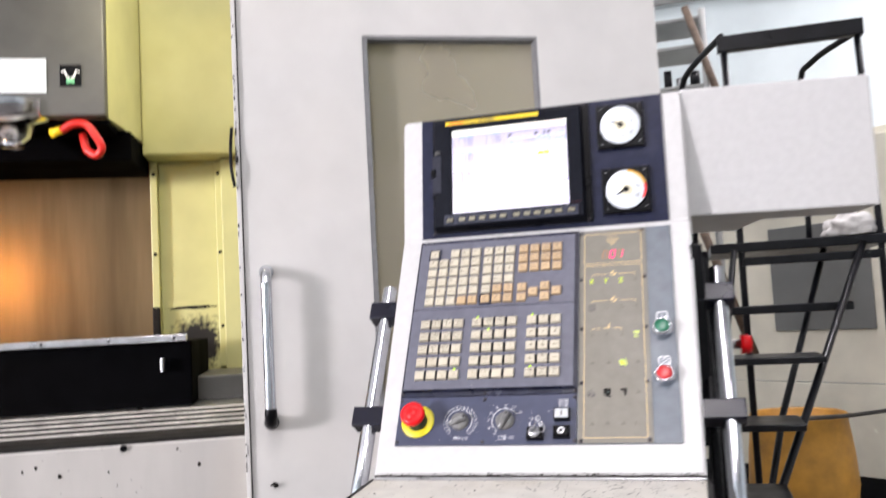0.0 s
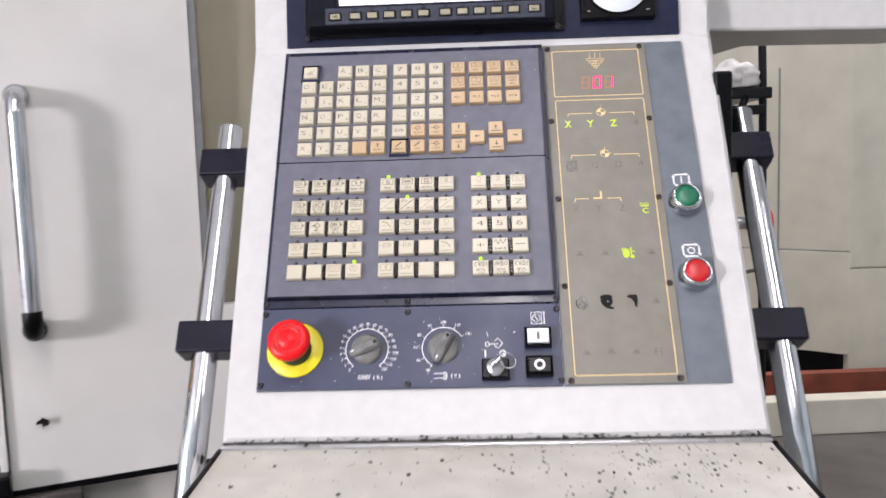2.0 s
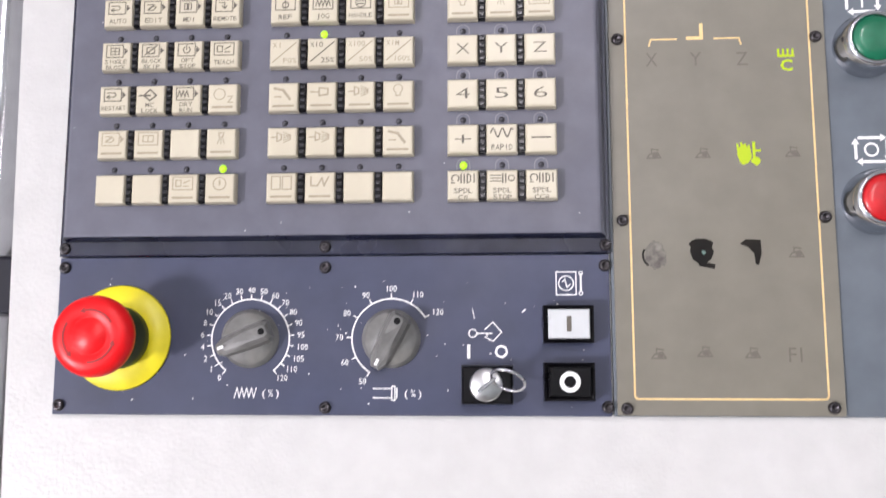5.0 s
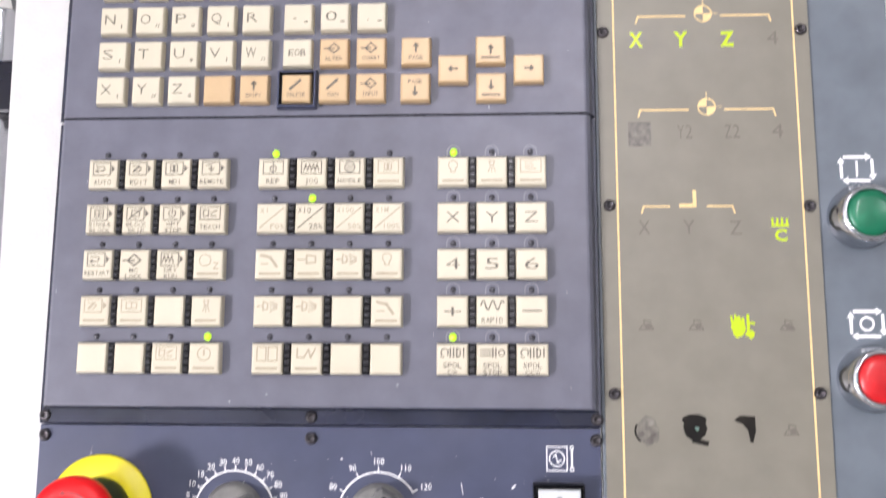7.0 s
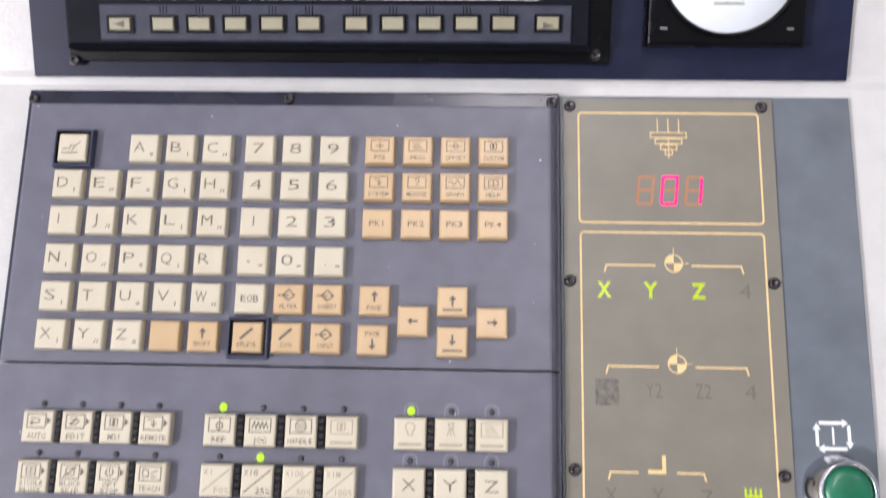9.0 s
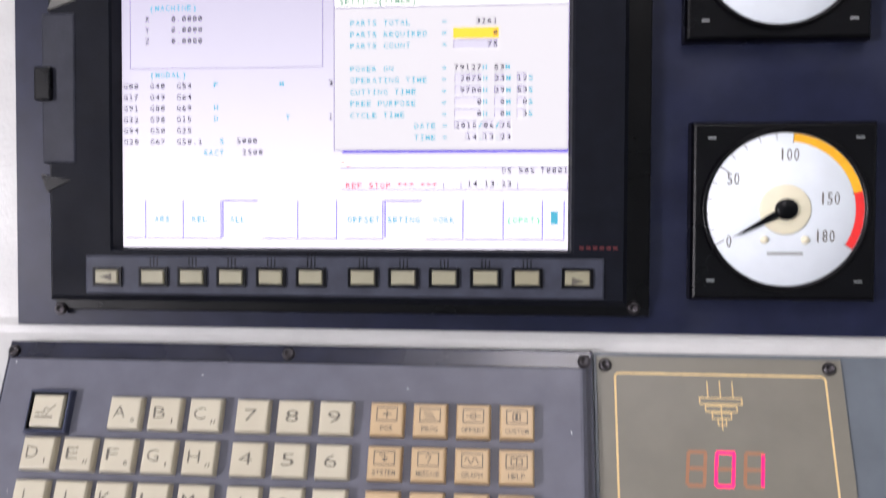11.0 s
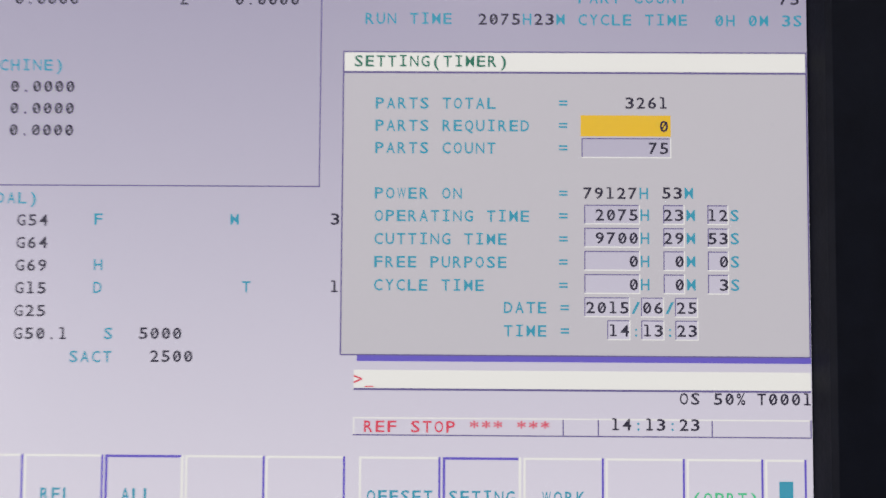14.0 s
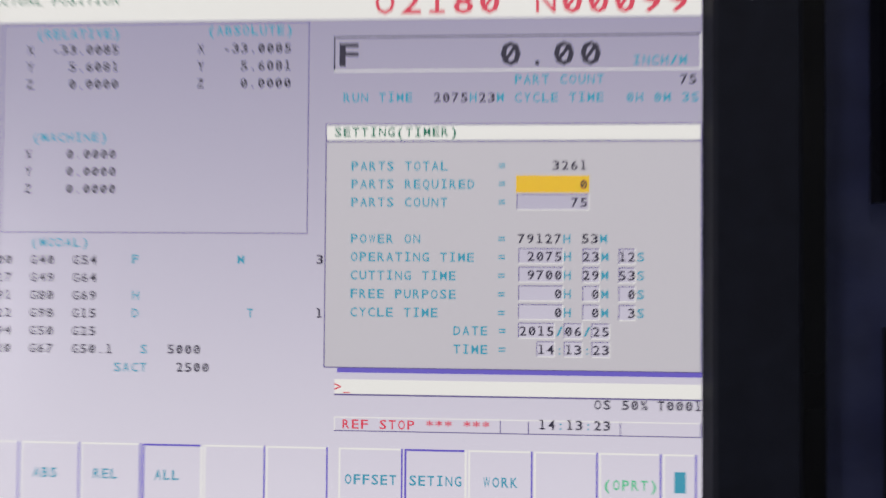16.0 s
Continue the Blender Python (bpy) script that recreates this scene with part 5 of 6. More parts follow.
def knob(u, v, angle, labels, start, sweep, numeral_r, unit):
    k = part("rotary_switch", lathe(bmesh.new(), [(15 * mm, 0), (15 * mm, 1.2 * mm), (13.4 * mm, 2.6 * mm), (12.8 * mm, 5 * mm), (0, 5.4 * mm)], 40), KNOBGREY, pen, "grey rotary override switch", m=LOW @ pose(u * mm, v * mm, 0))
    b = bmesh.new()
    pts = [(-19.5, -2.6), (-15, -5.2), (0, -6.2), (13, -6.4), (15.5, -4.5), (15.5, 4.5), (13, 6.4), (0, 6.2), (-15, 5.2), (-19.5, 2.6)]
    lo_r = [b.verts.new((x * 0.86, y, 4.5)) for x, y in pts]
    mid = [b.verts.new((x * 0.84, y * 0.8, 10 if x > -15 else 7.5)) for x, y in pts]
    top = [b.verts.new((x * 0.76, y * 0.45, 12.5 if x > -15 else 9)) for x, y in pts]
    n = len(pts)
    for p, q in ((lo_r, mid), (mid, top)):
        for j in range(n):
            b.faces.new((p[j], p[(j + 1) % n], q[(j + 1) % n], q[j]))
    b.faces.new(top)
    part("grip", mm_mesh(b), KNOBGREY, k, "grey pointer grip", m=pose(0, 0, 0, 0, 0, angle))
    b = bmesh.new()
    stroke(b, [(-14.2, 0), (-12.4, 0)], 1.5, 10.6)
    ring(b, 9.4, 0, 0.9, 1.6, 12.7, 1)
    part("pointer_mark", mm_mesh(b), [INK_WHITE, BLACK], k, m=pose(0, 0, 0, 0, 0, angle))
    b = bmesh.new()
    m = len(labels)
    ring(b, 0, 0, 20.3, 0.75, 0.12, 0, start, start - sweep, 90)
    for j, text in enumerate(labels):
        a = math.radians(start - sweep * j / (m - 1))
        stroke(b, [(20.3 * math.cos(a), 20.3 * math.sin(a)), (22.6 * math.cos(a), 22.6 * math.sin(a))], 0.6, 0.14)
        w = 2.0 * len(text)
        write(b, text, (numeral_r + 0.55 * w - 1) * math.cos(a) - w / 2, numeral_r * math.sin(a) - 1.55, w, 3.2, 0.13, 0, 0.85)
    if unit == 0:
        stroke(b, [(-7.5 + 1.25 * j, -27.6 + (2.6 if j % 2 else -2.2)) for j in range(10)], 0.5, 0.13)
    else:
        stroke(b, [(-9, -25.2), (0, -25.2)], 0.6, 0.13)
        stroke(b, [(-9, -29.8), (0, -29.8)], 0.6, 0.13)
        stroke(b, [(0.4, -31), (2, -31), (2, -24), (0.4, -24)], 0.6, 0.13, 0, True)
        stroke(b, [(3, -30), (3, -25)], 0.6, 0.13)
    write(b, "(%)", 6.0, -29.4, 10.4, 3.9, 0.13, 0, 0.72)
    part("scale_print", mm_mesh(b), INK_WHITE, k, "white printed scale")


knob(79.3, -178.6, 21, ["0", "1", "2", "4", "6", "8", "10", "15", "20", "30", "40", "50", "60", "70", "80", "90", "95", "100", "105", "110", "120"], 232, 284, 25.2, 0)
knob(152.3, -178.6, 63, ["50", "60", "70", "80", "90", "100", "110", "120"], 237, 205, 25.6, 1)

# key switch
ks = part("key_switch", steps(bmesh.new(), [(188 * mm, 214 * mm, -211.5 * mm, -192 * mm, 0), (188.4 * mm, 213.6 * mm, -211 * mm, -192.4 * mm, 7 * mm), (189.5 * mm, 212.5 * mm, -210 * mm, -193.4 * mm, 8 * mm)]), BLACK, pen, "black key switch with its key in", m=LOW)
part("lock_barrel", lathe(bmesh.new(), [(8.2 * mm, 8 * mm), (8.2 * mm, 12 * mm), (7.4 * mm, 13 * mm), (0, 13 * mm)], 32), STEEL, ks, "steel lock barrel", m=pose(200.5 * mm, -201.5 * mm, 0))
bm = bmesh.new()
mbox(bm, -5, 6, -0.9, 0.9, 12, 26, 0.5)
part("key_blade", bm, CHROME, ks, "steel key", m=pose(200.5 * mm, -201.5 * mm, 0, 0, 0, 38))
bm = bmesh.new()
tube(bm, [(0.0085 * math.cos(a * math.pi / 12), 0.0085 * math.sin(a * math.pi / 12), 0) for a in range(25)], 0.0008, 8)
part("key_ring", bm, CHROME, ks, m=pose(211 * mm, -199 * mm, 21 * mm, 52, -28, 0))
PRINTS = {
    "on_mark": lambda b: stroke(b, [(191.7, -188), (191.7, -182.4)], 1.5, 0.1),
    "off_mark": lambda b: ring(b, 208.2, -185.2, 2.7, 1.1, 0.1),
}


def key_symbol(b):
    ring(b, 193.8, -176, 2.0, 0.55, 0.1)
    stroke(b, [(195.8, -176), (203.5, -176)], 0.6, 0.1)
    stroke(b, [(201, -176), (201, -177.6)], 0.6, 0.1)
    stroke(b, [(200, -174), (204, -170.4), (208.4, -175.4), (204, -180), (200, -178)], 0.5, 0.1)


def power_symbol(b):
    stroke(b, [(236.2, -156.6), (246.2, -156.6), (246.2, -145), (236.2, -145)], 0.55, 0.1, 0, True)
    ring(b, 241.2, -150.8, 3.7, 0.55, 0.1)
    stroke(b, [(239.4, -150.0), (240.6, -148.8), (241.6, -152.8), (243.2, -151.4)], 0.55, 0.12)
    stroke(b, [(248.6, -154.8), (248.6, -146.4)], 0.9, 0.1)
    ring(b, 248.6, -145.6, 0.9, 0.5, 0.1)
    ring(b, 248.6, -155.8, 0.9, 0.5, 0.1)


PRINTS["key_symbol"], PRINTS["power_symbol"] = key_symbol, power_symbol
for nm, draw in PRINTS.items():
    bm = bmesh.new()
    draw(bm)
    part(nm, mm_mesh(bm), INK_WHITE, pen, "white printed symbol", m=LOW)
bm = bmesh.new()
for k in range(90):
    rnd = random.Random(300 + k)
    s = 0.18 + 0.35 * rnd.random() ** 2
    if k % 3:
        blob(bm, rnd.uniform(-22, 258), rnd.uniform(-214, -145), s, s, 0.09, 0, k, 6)
    else:
        blob(bm, rnd.uniform(-16, 255), rnd.uniform(-124, 160), s, s, 9.25, 0, k, 6)
stroke(bm, [(193.6, -163.5), (194.6, -168.5)], 0.35, 0.1)
stroke(bm, [(219, -165.2), (220.4, -164)], 0.7, 0.1)
tagged(part("dust_speck", mm_mesh(bm), INK_WHITE, pen, "pale dust and scratches", m=LOW), kind="stuff")
for v, on in ((-171.7, True), (-200, False)):
    sw = part("push_switch", mm_mesh(steps(bmesh.new(), [(-12.4, 12.4, -9.3, 9.3, 0), (-12.4, 12.4, -9.3, 9.3, 8), (-11.4, 11.4, -8.3, 8.3, 9), (-10.4, 10.4, -7.4, 7.4, 8.4)])), BLACK, pen, "black-framed push switch", m=LOW @ pose(241.5 * mm, v * mm, 0))
    part("button", mm_mesh(steps(bmesh.new(), [(-10.2, 10.2, -7.2, 7.2, 7), (-10.2, 10.2, -7.2, 7.2, 10), (-9.6, 9.6, -6.6, 6.6, 10.5)])), WHITEBTN if on else BLACK, sw)
    b = bmesh.new()
    if on:
        stroke(b, [(0, -2.6), (0, 2.6)], 2.4, 10.6)
    else:
        ring(b, 0, 0, 4.0, 2.2, 10.6)
    part("mark", mm_mesh(b), INK_BLACK if on else INK_WHITE, sw)

# round start and stop buttons
for v, lens, word in ((-29.5, GREENLENS, "green"), (-110.8, REDLENS, "red")):
    rb = part("round_button", mm_mesh(lathe(bmesh.new(), [(16.6, -1), (16.6, 1.6), (15.8, 3.0), (15.4, 8.0), (14.4, 12.0), (13.2, 13.4), (12.2, 13.4), (11.7, 12.4), (11.6, 8)], 40)), CHROME, pen, word + " push button in a chrome ring", m=LOW @ pose(396.4 * mm, v * mm, 0))
    part("lens", mm_mesh(lathe(bmesh.new(), [(11.5, 6), (11.5, 12.0), (10.7, 13.2), (7, 13.9), (0, 14.2)], 36)), lens, rb, "glossy " + word + " lens")
    b = bmesh.new()
    cy = 25.5 if word == "green" else 27.3
    for turn in range(4):
        c, d = ((0, 1), (1, 0), (0, -1), (-1, 0))[turn]
        side = 7.8 if turn % 2 == 0 else 6.2
        half = 4.2 if turn % 2 == 0 else 5.8
        ox, oy = (-d * side, c * side) if turn % 2 == 0 else (-d * side, c * side)
        stroke(b, [(ox - c * half, cy + oy - d * half), (ox + c * (half - 1.4), cy + oy + d * (half - 1.4))], 1.5, -0.9)
        tip = [(ox + c * (half + 1.8), cy + oy + d * (half + 1.8)), (ox + c * (half - 1.2) - d * 2.0, cy + oy + d * (half - 1.2) + c * 2.0), (ox + c * (half - 1.2) + d * 2.0, cy + oy + d * (half - 1.2) - c * 2.0)]
        b.faces.new([b.verts.new((x, y, -0.88)) for x, y in tip])
    if word == "green":
        stroke(b, [(0, cy - 3.6), (0, cy + 3.6)], 1.0, -0.86)
    else:
        ring(b, 0, cy, 3.2, 1.0, -0.86)
    part("symbol", mm_mesh(b), INK_WHITE, rb)

# ---- status panel print ----
bm = bmesh.new()


def rounded(b, x0, x1, y0, y1, r, w, z):
    pts = []
    for cx, cy, a in ((x1 - r, y1 - r, 0), (x0 + r, y1 - r, 90), (x0 + r, y0 + r, 180), (x1 - r, y0 + r, 270)):
        pts += [(cx + r * math.cos(math.radians(a + 30 * k)), cy + r * math.sin(math.radians(a + 30 * k))) for k in range(4)]
    stroke(b, pts, w, z, 0, True)


rounded(bm, 273.8, 368.3, 102, 162, 2, 0.95, 0.36)
rounded(bm, 274.2, 368.0, -208.6, 96.8, 2, 0.95, 0.36)
for x in (315.4, 321, 326.6):
    stroke(bm, [(x, 152), (x, 158.6)], 0.55, 0.36)
for y, w in ((149.7, 9.4), (146.2, 7.0), (143.0, 4.2), (140.2, 1.8)):
    stroke(bm, [(321 - w, y - 1.2), (321 + w, y - 1.2), (321 + w, y + 1.5), (321 - w, y + 1.5)], 0.55, 0.36, 0, True)
stroke(bm, [(321, 148), (321, 137)], 0.5, 0.38)
for y, c in ((79.6, 80.8), (28.0, 29.5)):
    for s in (-1, 1):
        stroke(bm, [(321.4 + s * 35.2, y - 3.4), (321.4 + s * 34.2, y), (321.4 + s * 9.5, y)], 0.85, 0.36)
    ring(bm, 321.5, c, 4.4, 0.6, 0.36)
    ring(bm, 321.5, c, 2.2, 4.2, 0.37, 0, 0, -90)
    ring(bm, 321.5, c, 2.2, 4.2, 0.37, 0, 180, 90)
    stroke(bm, [(321.5, c + 4), (321.5, c + 8)], 0.35, 0.36)
    stroke(bm, [(325.5, c), (329, c)], 0.35, 0.36)
stroke(bm, [(286.4, -26.8), (287.4, -23.4), (300.5, -23.4)], 0.85, 0.36)
stroke(bm, [(333.5, -26.8), (332.5, -23.4), (320, -23.4)], 0.85, 0.36)
stroke(bm, [(306.5, -23), (313.4, -23)], 1.8, 0.36)
stroke(bm, [(313.4, -23), (313.4, -16)], 1.8, 0.38)
part("gold_print", mm_mesh(bm), INK_GOLD, sp, "gold printed lines and symbols")
for text, u, v in (("X", 285.9, 67), ("Y", 309.4, 67), ("Z", 333.6, 66.8)):
    bm = write(bmesh.new(), text, u - 3.8, v - 4, 7.6, 8, 0.36, 0, 0.95, bold=0.05)
    part("lit_legend", mm_mesh(bm), LEGEND_ON, sp, "lit lime-green letter")
bm = write(bmesh.new(), "C", 352.8, -41.4, 6.6, 6, 0.36, 0, 0.95, bold=0.04)
stroke(bm, [(353, -33.6), (359.6, -33.6)], 1.3, 0.36)
for x in (352.2, 354.6, 357, 359.4):
    stroke(bm, [(x, -33.6), (x, -30.4)], 1.1, 0.37)
part("lit_legend", mm_mesh(bm), LEGEND_ON, sp, "lit lime-green letters")
bm = blob(bmesh.new(), 332.6, -85.6, 3.4, 5.0, 0.36, 0, 6, 14, 0.2)
for k in range(4):
    stroke(bm, [(329.8 + 1.9 * k, -84), (329.4 + 1.9 * k, -79.6 - 0.7 * abs(k - 1))], 1.1, 0.37)
stroke(bm, [(337.6, -79.6), (337.6, -88.4)], 1.5, 0.37)
stroke(bm, [(337.6, -83.4), (340.4, -83.4)], 1.2, 0.38)
blob(bm, 338.4, -88.6, 2.4, 2.2, 0.375, 0, 9, 12, 0.25)
part("lit_legend", mm_mesh(bm), LEGEND_ON, sp, "lit lime-green symbol")
for text, u, v in (("4", 357, 67), ("X", 287.4, -34), ("Y", 310, -34), ("Z", 333.6, -34.4), ("F1", 353, -186.6), ("Y2", 309, 16.4), ("Z2", 333.3, 16.4), ("4", 357, 16.4)):
    bm = write(bmesh.new(), text, u - 3.4, v - 3.8, 7.0 if len(text) == 1 else 8.4, 7.6, 0.33, 0, 0.85)
    part("unlit_legend", mm_mesh(bm), INK_DIM, sp)
for k, (u, v) in enumerate(((287, -85), (311.8, -85), (356.8, -85), (286.4, -187), (309.1, -186), (332.4, -186.6), (356, -136.5))):
    bm = bmesh.new()
    stroke(bm, [(u - 3.4, v - 1.6), (u + 3.6, v - 1.6), (u + 2, v + 1.4), (u - 2, v + 0.4)], 0.7, 0.33, 0, True)
    stroke(bm, [(u - 1, v + 0.4), (u - 1, v + 3.2), (u + 2.4, v + 2.6)], 0.7, 0.33)
    blob(bm, u + 1, v - 0.2, 1.7, 1.3, 0.331, 0, k, 8)
    part("unlit_legend", mm_mesh(bm), INK_DIM, sp)
bm = bmesh.new()
blob(bm, 309.4, -135.0, 5.8, 6.2, 0.40, 0, 2, 26, 0.06)
blob(bm, 309.2, -131.4, 5.9, 3.0, 0.405, 0, 5, 22, 0.06)
# small lighter green fleck inside the black patch
blob(bm, 310.4, -135.4, 1.3, 1.1, 0.43, 1, 8, 12, 0.4)
stroke(bm, [(309, -141.4), (314.6, -142.6)], 2.4, 0.42)
part("peeled_patch", mm_mesh(bm), [GRIME, mat("light_green_fleck", (0.12, 0.2, 0.17), 0.4, grain=0.3, scale=400)], sp, "black peeled patch")
bm = bmesh.new()
bm.faces.new([bm.verts.new((x, y, 0.42)) for x, y in ((328.4, -131.4), (332.4, -133.0), (335.2, -136.2), (335.9, -141.6), (337.4, -142.2), (339.0, -136.4), (338.8, -129.4), (331.4, -129.0))])
part("peeled_patch", mm_mesh(bm), GRIME, sp, "black peeled patch")
bm = bmesh.new()
ring(bm, 286.3, -136.9, 6.2, 1.0, 0.36, 0, 150, 235)
part("peeled_patch", mm_mesh(bm), GRIME, sp)
bm = bmesh.new()
blob(bm, 286.3, -136.9, 5.6, 7, 0.34, 0, 12, 26, 0.15)
part("worn_patch", mm_mesh(bm), mat("worn_film", (0.13, 0.12, 0.1), 0.35, grain=0.25, scale=300, stains=0.6, stain=(0.3, 0.29, 0.26), stain_scale=120), sp, "worn smudged film")
bm = steps(bmesh.new(), [(280.6, 292.4, 8.6, 21.6, 0.30), (280.9, 292.1, 9.0, 21.2, 0.34)])
part("worn_patch", mm_mesh(bm), bpy.data.materials["worn_film"], sp)


def seven(b, u, v, segs, z, mi):
    """A seven-segment digit, 9 x 14.6, from its left bottom corner."""
    lines = {"a": ((2.4, 14.6), (9.0, 14.6)), "b": ((9.2, 13.6), (8.6, 8.1)), "c": ((8.5, 6.7), (7.9, 1.0)), "d": ((1.2, 0), (7.4, 0)), "e": ((0.4, 1.0), (1.0, 6.7)), "f": ((1.1, 8.1), (1.7, 13.6)), "g": ((1.9, 7.4), (7.7, 7.4))}
    for s in segs:
        p, q = lines[s]
        stroke(b, [(u + p[0], v + p[1]), (u + q[0], v + q[1])], 1.5, z, mi)


for u, on in ((303.4, ""), (315.8, "abcdef"), (328.4, "bc")):
    for seg in "abcdefg":
        bm = bmesh.new()
        seven(bm, u, 112.2, seg, 0.36, 0)
        part("display_segment", mm_mesh(bm), DIGIT_ON if seg in on else DIGIT_OFF, sp, "lit red segment" if seg in on else "unlit segment")

# ---- the display unit ----
# The flange's wide black right band stands in for the bezel's cast shadow.
bm = bmesh.new()
mbox(bm, -2, 290, 7.6, 227, 0, 3, 0.6)
part("display_flange", bm, BLACK, pen, "black mounting flange, doubling as the bezel's shadow at right", m=UPP)
bm = bmesh.new()
steps(bm, [(3.5, 279, 12.5, 219, 2.5), (5, 277.5, 14, 217, 19), (7.5, 275.5, 16.4, 214.5, 22), (36.2, 253.6, 37.8, 200.8, 22), (37.2, 252.4, 38.6, 199.8, 21), (38.6, 251.4, 39.3, 198.4, 13.6)], cap=False)
disp = part("display_unit", mm_mesh(bm), BEZEL, pen, "charcoal display unit with soft keys", m=UPP)
bm = bmesh.new()
mbox(bm, 3, 20, 79, 150, 2, 22.6, 1.2)
part("card_slot_cover", bm, mat("card_cover_moulding", (0.022, 0.024, 0.036), 0.5, grain=0.1, scale=120, bump=0.1, spec=0.2), disp, "black card slot cover")
bm = bmesh.new()
mbox(bm, 0.5, 9, 108.6, 124.5, 2, 25, 1.0)
part("latch_tab", bm, BLACK, disp)
for corners, shade in ((((6, 151), (20.7, 155.8), (9.9, 160)), mat("worn_grey_edge", (0.09, 0.087, 0.078), 0.5, grain=0.1, scale=120)), (((2.1, 74.2), (5.3, 65.3), (17.3, 71)), BLACK)):
    bm = prism(bmesh.new(), [(x * mm, y * mm) for x, y in corners], 19.5 * mm, 22.7 * mm, bevel=0.0003)
    part("slot_shoulder", bm, shade, disp)
bm = bmesh.new()
mbox(bm, 28.6, 203, 206.9, 213.6, 21.9, 22.3)
lab = part("label_strip", bm, LABELYELLOW, disp, "yellow label strip with dark marks")
for k, (a, b2) in enumerate(((35.3, 39.4), (40.4, 44.6), (45.8, 50.2), (51.4, 55.6), (56.8, 61.4))):
    part("label_mark", rect(bmesh.new(), a * mm, b2 * mm, 208.4 * mm, 212.0 * mm, 22.36 * mm), REDINK, disp, "red mark")
part("label_word", mm_mesh(write(bmesh.new(), "Series", 65.4, 208.8, 23, 3.5, 22.38, 0, 0.86, bold=0.05)), INK_BLACK, disp, "black printed word")
for a, b2 in ((92, 101.5), (103.4, 106.4), (108, 122)):
    part("label_mark", rect(bmesh.new(), a * mm, b2 * mm, 208.8 * mm, 212.2 * mm, 22.36 * mm), INK_BLACK, disp, "black mark")
bm = bmesh.new()
for k in range(6):
    rect(bm, (241 + 3 * k) * mm, (243 + 3 * k) * mm, 40.5 * mm - 0.0006, 40.5 * mm + 0.0006, 22.1 * mm)
part("small_print", bm, ink("faint_red_print", (0.09, 0.004, 0.008)), disp, m=pose(15 * mm, 0, 0))
bm = bmesh.new()
steps(bm, [(24.5, 267, 17.4, 35.6, 21.5), (24.5, 267, 17.4, 35.6, 22.8), (25.3, 266.2, 18.2, 34.8, 23.3)])
part("soft_key_strip", mm_mesh(bm), mat("blue_grey_moulding", (0.042, 0.046, 0.066), 0.5, grain=0.1, scale=120, bump=0.1, spec=0.2), disp, "charcoal soft-key strip")
SKU = [35.6, 58.1, 76.9, 95.7, 114.6, 133.5, 157.8, 176.5, 195.2, 214.0, 232.7, 255.1]
bm = bmesh.new()
steps(bm, [(-7.0, 7.0, -4.5, 4.5, 22.5), (-7.0, 7.0, -4.5, 4.5, 23.6), (-5.9, 5.9, -3.5, 3.5, 23.6), (-5.8, 5.8, -3.4, 3.4, 22.4)], 1, cap=False)
steps(bm, [(-5.5, 5.5, -3.1, 3.1, 22.4), (-5.5, 5.5, -3.1, 3.1, 24.0), (-5.0, 5.0, -2.6, 2.6, 24.5)])
SKMESH = bpy.data.meshes.new("soft_key")
mm_mesh(bm).to_mesh(SKMESH)
bm.free()
SKMESH.materials.append(SOFTKEY)
SKMESH.materials.append(BLACK)
for u in SKU:
    shared("soft_key", SKMESH, disp, pose(u * mm, (25.4 + 0.006 * u) * mm, 0.8 * mm))
for u, turn in ((SKU[0], 1), (SKU[-1], -1)):
    bm = bmesh.new()
    bm.faces.new([bm.verts.new(p) for p in ((u - 3.2 * turn, 25.6, 25.4), (u + 2.6 * turn, 23.8, 25.4), (u + 2.6 * turn, 27.4, 25.4))])
    bmesh.ops.recalc_face_normals(bm, faces=bm.faces)
    part("arrow_mark", mm_mesh(bm), INK_BLACK, disp, "black arrow mark")
for u in SKU[1:-1]:
    bm = bmesh.new()
    for k in (-1.7, 0, 1.7):
        stroke(bm, [(u + k, 31.2), (u + k, 34.6)], 0.55, 23.35)
        stroke(bm, [(u + k, 35.7), (u + k, 37.2)], 0.55, 22.05)
    part("guide_mark", mm_mesh(bm), BLACK, disp)

# ---- what the screen shows ----
SZ = 14.0
bm = bmesh.new()
rect(bm, 38.8 * mm, 251.2 * mm, 39.4 * mm, 198.3 * mm, SZ * mm)
scr = part("screen", bm, SC_BASE, disp, "lit lilac screen with readouts")
SMATS = [SC_WHITE, SC_GREY, SC_BLACK, SC_CYAN, SC_RED, SC_GREEN, SC_DKGREEN, SC_BLUE, SC_YELLOW, SC_LINE, SC_BASE]
WH, GY, BK, CY, RD, GN, DG, BL, YE, LN, BS = range(11)
CELL = 2.625


def cells(b, text, u, v, col, w=CELL, h=2.75, z=SZ + 0.09):
    """A line of screen letters from its left edge u, at mid height v, zeros slashed."""
    x = u * mm
    write(b, text, x, (v - h / 2) * mm, w * len(text) * mm, h * mm, z * mm, col, 0.76, bold=0.02, serif=True)
    for k, ch in enumerate(text):
        if ch == "0":
            cx = u + w * (k + 0.5)
            stroke(b, [((cx - 0.2 * w) * mm, (v - 0.3 * h) * mm), ((cx + 0.2 * w) * mm, (v + 0.3 * h) * mm)], 0.13 * w * mm, (z + 0.01) * mm, col)


def srect(b, x0, x1, y0, y1, col, z=SZ + 0.03):
    rect(b, x0 * mm, x1 * mm, y0 * mm, y1 * mm, z * mm, col)


